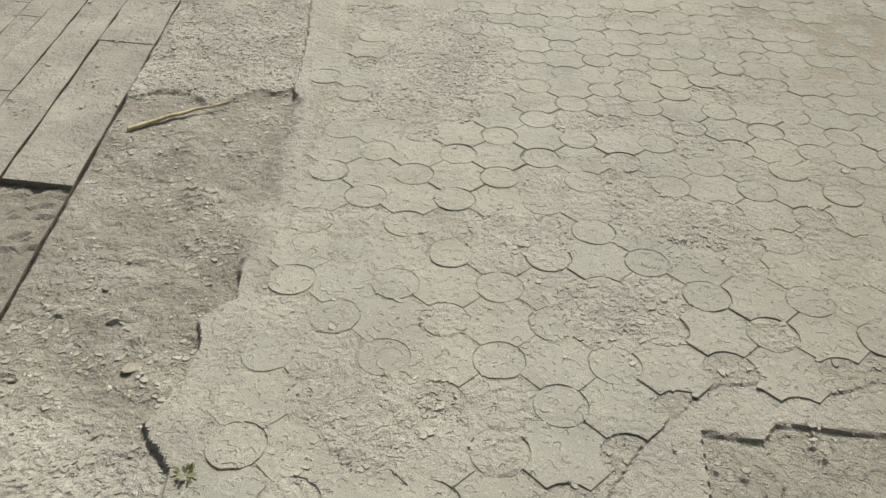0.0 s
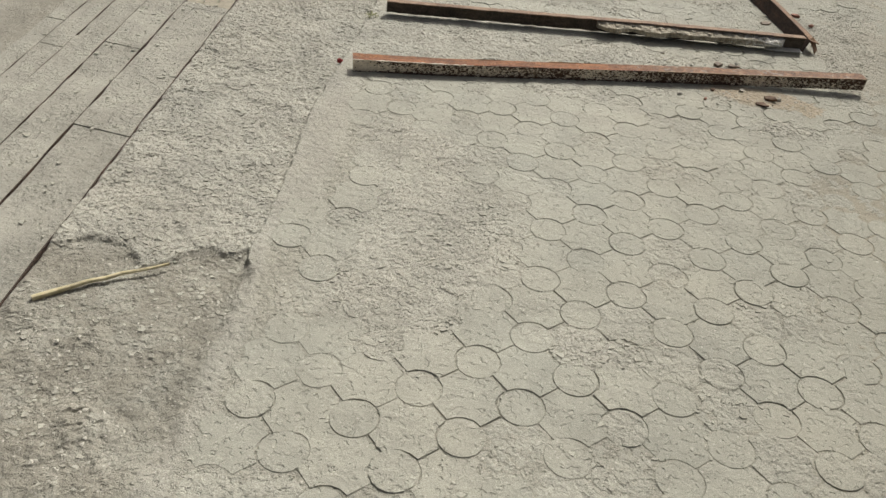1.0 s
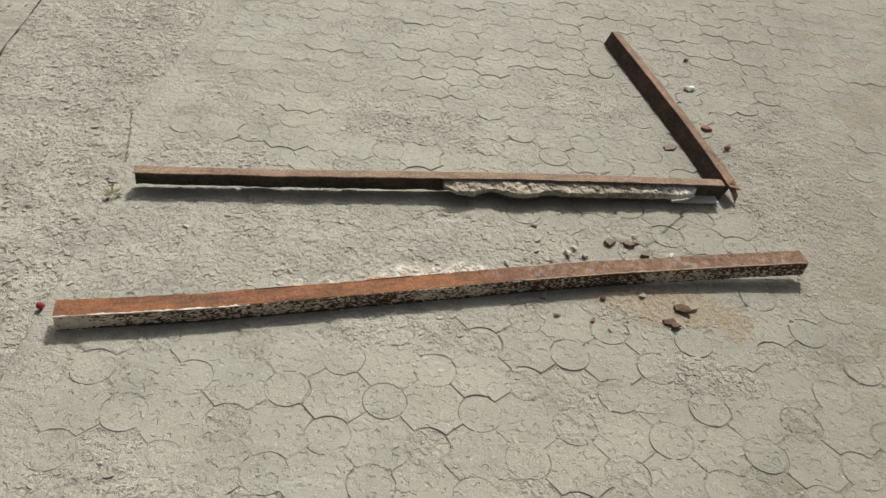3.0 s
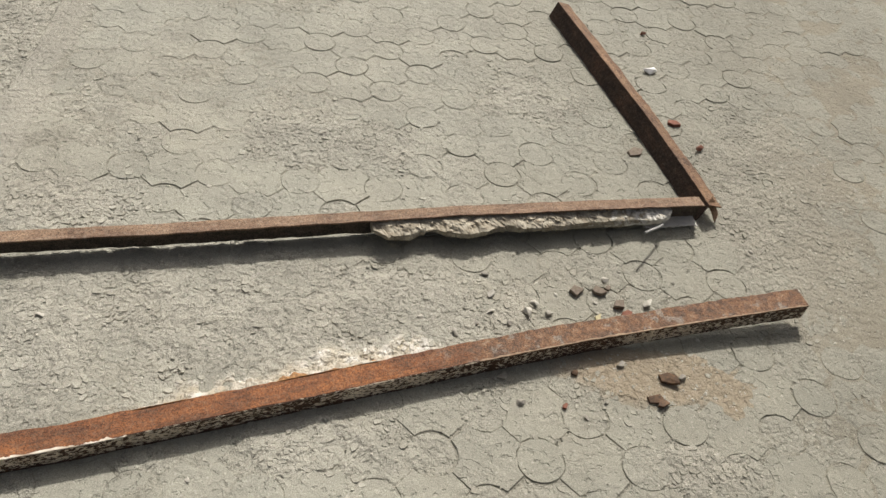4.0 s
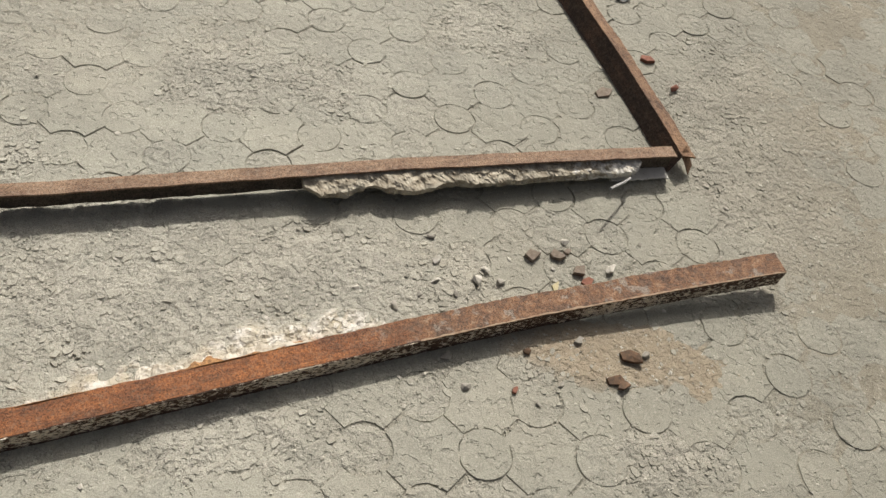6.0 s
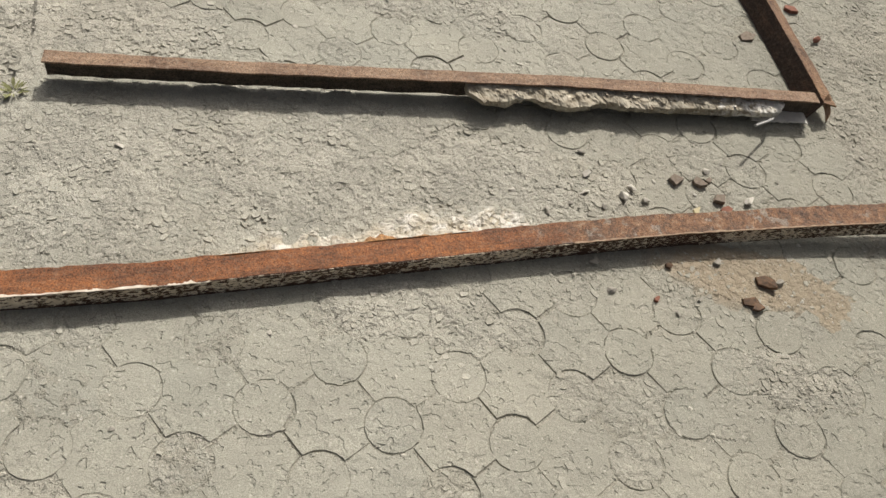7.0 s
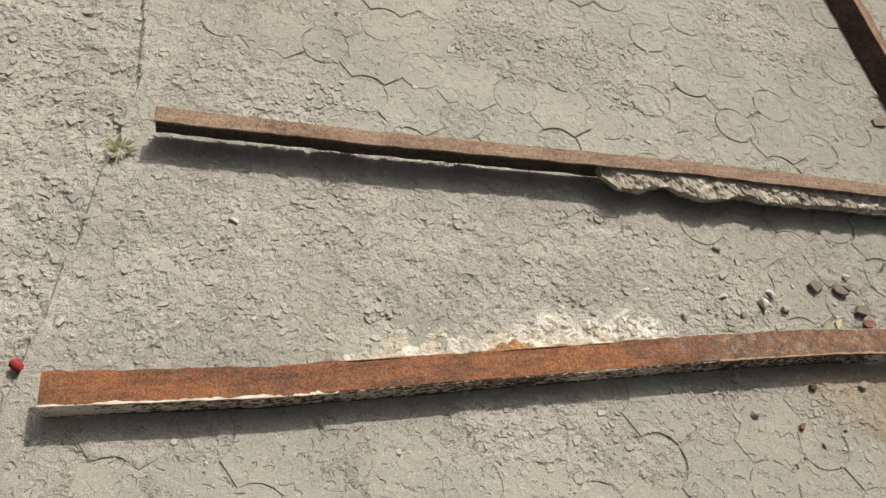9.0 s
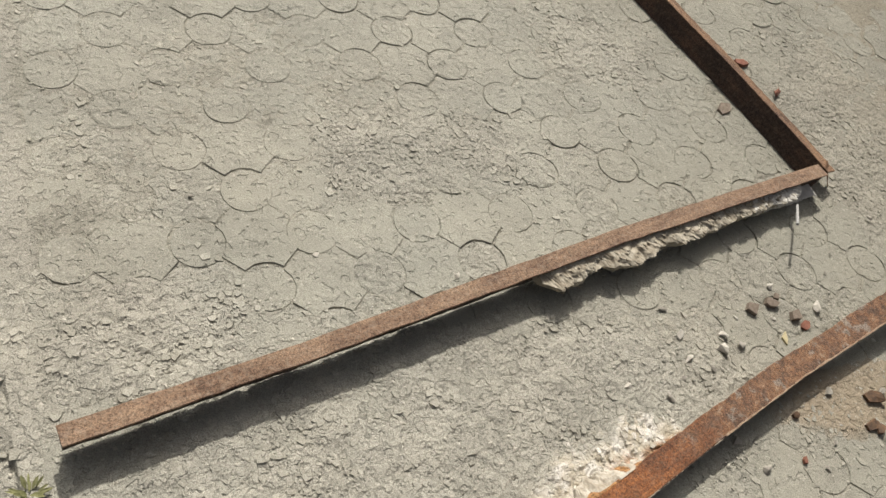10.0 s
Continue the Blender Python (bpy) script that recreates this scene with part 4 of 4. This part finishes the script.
# ---- flaked crust ----
def make_crust_material(name, low, high):
    m, nt, bsdf = material(name)
    pos = place(nt)
    island = nt.nodes.new("ShaderNodeNewGeometry").outputs["Random Per Island"]
    nt.links.new(tone_along_x(nt, pos, speckle(nt, pos, ramp(nt, island, ((0.0, low), (1.0, high))))), bsdf.inputs["Base Color"])
    bsdf.inputs["Roughness"].default_value = 0.95
    bump(nt, bsdf, noise_tex(nt, pos, 330.0, 4, 0.75), 0.0010, 0.7)
    return m


def plates(name, x, y, z, radius, thick, mat, rng):
    """Thin broken plates with angular outlines, lying nearly flat."""
    n, k = len(x), 6
    a = (np.arange(k)[None] + rng.uniform(-0.35, 0.35, (n, k))) * (2 * np.pi / k)
    r = radius[:, None] * rng.uniform(0.42, 1.25, (n, k))
    px, py = r * np.cos(a), r * np.sin(a) * rng.uniform(0.5, 1.0, (n, 1))
    t = rng.rand(n, 1) * 6.283
    qx, qy = px * np.cos(t) - py * np.sin(t), px * np.sin(t) + py * np.cos(t)
    slope = rng.uniform(-0.10, 0.10, (n, 2))
    lift = slope[:, :1] * qx + slope[:, 1:] * qy
    top = np.stack([qx * 0.92 + x[:, None], qy * 0.92 + y[:, None], z[:, None] + thick[:, None] + lift], -1)
    low = np.stack([qx + x[:, None], qy + y[:, None], np.broadcast_to(z[:, None] - 0.002, qx.shape)], -1)
    co = np.concatenate([top, low], 1).reshape(-1, 3)
    tri = [(0, i, i + 1) for i in range(1, k - 1)]
    for i in range(k):
        j = (i + 1) % k
        tri += [(i, k + i, k + j), (i, k + j, j)]
    faces = (np.array(tri)[None] + 2 * k * np.arange(n)[:, None, None]).reshape(-1, 3)
    return array_mesh(name, co, faces, mat)


def build_crust():
    rng = np.random.RandomState(5)
    n = 190000
    x, y = rng.uniform(-1.15, 2.4, n), rng.uniform(0.95, 6.4, n)
    z, spall, lime, rust, stain, sand, mortar, dirt = ground_at(x, y)
    on_pavers = x > pave_left(y)
    clump = smooth(-0.15, 0.35, fbm(x, y, 0.07, 17))
    want = (0.62 * spall * (0.30 + 0.70 * clump) + 0.18 * clump + 0.20 * dirt * clump) * (1 - 0.8 * mortar) * (1 - 0.9 * sand) * (1 - lime)
    ok = (rng.rand(n) < want) & (x > edge(y) + 0.012)
    z = np.where(on_pavers, np.maximum(z, 0.0004), z)
    radius = 0.0022 + 0.0105 * rng.rand(n) ** 3.2
    thick = 0.0003 + 0.0011 * rng.rand(n) ** 1.5 + 0.0008 * (x < strip_left(y))
    crust = make_crust_material("flaked concrete", (0.325, 0.312, 0.256), (0.415, 0.400, 0.335))
    ob = plates("crust", x[ok], y[ok], z[ok], radius[ok], thick[ok], crust, rng)
    tagged(ob, "flaked crust and crumbs of weathered grey concrete", "crust", kind="stuff")
    m = 6000
    u, v = rng.uniform(0.05, 0.85, m), rng.uniform(3.95, 4.45, m)
    zz, _, li, *_ = ground_at(u, v)
    keep = rng.rand(m) < 0.40 * li * (0.2 + 0.8 * (fbm(u, v, 0.05, 23) > 0))
    lime_mat = make_crust_material("lime crumbs", (0.40, 0.365, 0.29), (0.70, 0.67, 0.60))
    ob = plates("lime_crumbs", u[keep], v[keep], zz[keep], 0.0025 + 0.010 * rng.rand(m)[keep] ** 3, 0.0006 + 0.0022 * rng.rand(m)[keep], lime_mat, rng)
    tagged(ob, "white and yellowish crumbs of lime mortar beside the bar", "mortar crumbs", kind="stuff")
    # on the treads
    m = 16000
    y, d = rng.uniform(1.2, 7.0, m), rng.uniform(0.02, 1.86, m)
    step = np.floor(d / 0.38)
    x, z = edge(y) - d, -0.205 * (step + 1)
    ok = (rng.rand(m) < 0.10 + 0.8 * smooth(0.1, 0.5, fbm(x, y, 0.25, 19))) & (np.abs(d / 0.38 - step - 0.5) < 0.45) & ((y > 2.3) | (step > 1))
    ob = plates("step_crust", x[ok], y[ok], z[ok] + 0.002, 0.003 + 0.014 * rng.rand(m)[ok] ** 4, 0.0005 + 0.0015 * rng.rand(m)[ok], crust, rng)
    tagged(ob, "flaked crumbs of concrete lying on the steps", "crust", kind="stuff")


build_crust()


# ---- pavers ----
LATTICE = ((0.058937, 0.045553), (0.112659, 0.142602), (-0.128003, 0.103674), (-0.000138, -0.000578), (-0.000199, 0.000313), (0.000312, -0.000115))


def lattice(i, j):
    """Centre of the round paver (i, j); the rows run on straight outside the stretch that is known."""
    a, b = min(max(i, 4), 26), min(max(j, 0), 23)
    da, db = i - a, j - b
    out = []
    for k in (0, 1):
        c = [row[k] for row in LATTICE]
        v = c[0] + c[1] * a + c[2] * b + c[3] * a * a + c[4] * a * b + c[5] * b * b
        out.append(v + da * (c[1] + 2 * c[3] * a + c[4] * b) + db * (c[2] + c[4] * a + 2 * c[5] * b))
    return Vector((out[0], out[1], 0))


SPACING, ROUND = 0.168, 0.0545


def outline_round(rng):
    pts = []
    bite = rng.uniform(0, 6.28) if rng.random() < 0.5 else None
    for k in range(18):
        a = 2 * math.pi * k / 18
        r = ROUND * (1 + 0.012 * rng.uniform(-1, 1))
        if bite is not None and abs((a - bite + math.pi) % (2 * math.pi) - math.pi) < 0.35:
            r -= 0.005 * rng.random()
        pts.append(Vector((r * math.cos(a), r * math.sin(a), 0)))
    return pts


def outline_four(rng):
    pts, h = [], SPACING / 2
    for q in range(4):
        cx, cy = ((h, h), (-h, h), (-h, -h), (h, -h))[q]
        start = (270, 0, 90, 180)[q]
        for k in range(5):
            a = radians(start - 2 - 86 * k / 4)
            r = ROUND + 0.0019 + 0.0010 * rng.uniform(-1, 1)
            px, py = cx + r * math.cos(a), cy + r * math.sin(a)
            pts.append(Vector((px, py, 0)))
    return pts


def paver_mesh(name, pts, rng):
    n = len(pts)
    top = [p * (1 - 0.0012 / p.length) for p in pts]
    mid = [p + Vector((0, 0, -0.0016 - 0.001 * rng.random())) for p in pts]
    low = [p * 1.0 + Vector((0, 0, -0.016)) for p in pts]
    verts = [tuple(v) for v in top + mid + low]
    faces = [tuple(range(n))]
    for base in (0, n):
        faces += [(base + k, base + n + k, base + n + (k + 1) % n, base + (k + 1) % n) for k in range(n)]
    me = bpy.data.meshes.new(name)
    me.from_pydata(verts, [], faces)
    me.materials.append(PAVER_MAT)
    return me


def worn_paver_mesh(name, pts, rng):
    """A paver whose face has scaled off: rings of broken crust inside a chipped rim."""
    n, rings = len(pts), 7
    ox, oy = rng.uniform(0, 20), rng.uniform(0, 20)
    verts, faces = [(0, 0, 0.0)], []
    for r in range(1, rings + 1):
        f = r / rings
        for p in pts:
            q = p * (f * (1 if r == rings else 1 + 0.05 * rng.uniform(-1, 1)) - (0.012 if r == rings else 0))
            h = 0.0013 * float(terraces(q.x + ox, q.y + oy, 0.05, 14, 3.0)) + 0.0007 * rng.uniform(-1, 1)
            verts.append((q.x, q.y, h - 0.0006 - (0.0016 * rng.random() if r == rings else 0)))
    verts += [(p.x, p.y, -0.016) for p in pts]
    faces = [(0, 1 + k, 1 + (k + 1) % n) for k in range(n)]
    for r in range(rings):
        a = 1 + n * r
        faces += [(a + k, a + n + k, a + n + (k + 1) % n, a + (k + 1) % n) for k in range(n)]
    me = bpy.data.meshes.new(name)
    me.from_pydata(verts, [], faces)
    me.materials.append(PAVER_MAT)
    return me


def build_paving():
    rng = random.Random(12)
    base = tagged(new("paving"), "worn grey concrete paving of round and four-pointed interlocking pavers", "paving", kind="structure")
    rounds = [paver_mesh("round_paver", outline_round(rng), rng) for _ in range(8)]
    fours = [paver_mesh("four_point_paver", outline_four(rng), rng) for _ in range(8)]
    worn_rounds = [worn_paver_mesh("round_paver", outline_round(rng), rng) for _ in range(7)]
    worn_fours = [worn_paver_mesh("four_point_paver", outline_four(rng), rng) for _ in range(7)]
    verts, faces = [], []
    for i in range(-14, 60):
        for j in range(-40, 50):
            for kind, meshes, worn, di in (("round_paver", rounds, worn_rounds, 0.0), ("four_point_paver", fours, worn_fours, 0.5)):
                p = lattice(i + di, j + di)
                x, y = p.x, p.y
                if not (-1.4 < x < 4.2 and 0.7 < y < 8.6):
                    continue
                reach = 0.045 if di == 0 else 0.055
                if x - reach * 0.6 < float(pave_left(y)) or y - reach < float(pave_front(x)):
                    continue
                du, dv = lattice(i + di + 0.5, j + di) - lattice(i + di - 0.5, j + di), lattice(i + di, j + di + 0.5) - lattice(i + di, j + di - 0.5)
                turn = math.degrees(math.atan2(du.y, du.x)) + 90 * rng.randint(0, 3)
                scale = (du.length + dv.length) / 2 / SPACING
                wear = float(spall_at(np.array([x]), np.array([y]))[0])
                z = 0.0012 * rng.uniform(-1, 1) - 0.002 * wear * rng.random() + 0.0006
                m = pose(x + 0.002 * rng.uniform(-1, 1), y + 0.002 * rng.uniform(-1, 1), z, 0.45 * rng.uniform(-1, 1), 0.45 * rng.uniform(-1, 1), turn) @ Matrix.Diagonal((scale, scale, 1, 1))
                lot = rng.random()
                wear = 0.30 * lot + 0.75 * wear + (0.45 if lot > 0.80 else 0.0)
                me = rng.choice(worn if wear > 0.55 else meshes)
                if -0.5 < x < 1.68 and 1.0 < y < 5.0:
                    ob = new(kind, me)
                    ob.parent = base
                    ob.matrix_basis = m
                    ob.color = (min(wear, 1.0), 0.0, 0.0, 1.0)
                else:
                    k = len(verts)
                    verts += [tuple(m @ v.co) for v in me.vertices]
                    faces += [tuple(k + q for q in f.vertices) for f in me.polygons]
    rest = mesh_object("outer_pavers", verts, faces, PAVER_MAT, base)
    rest.color = (0.38, 0.0, 0.0, 1.0)
    tagged(rest, kind="stuff")


build_paving()
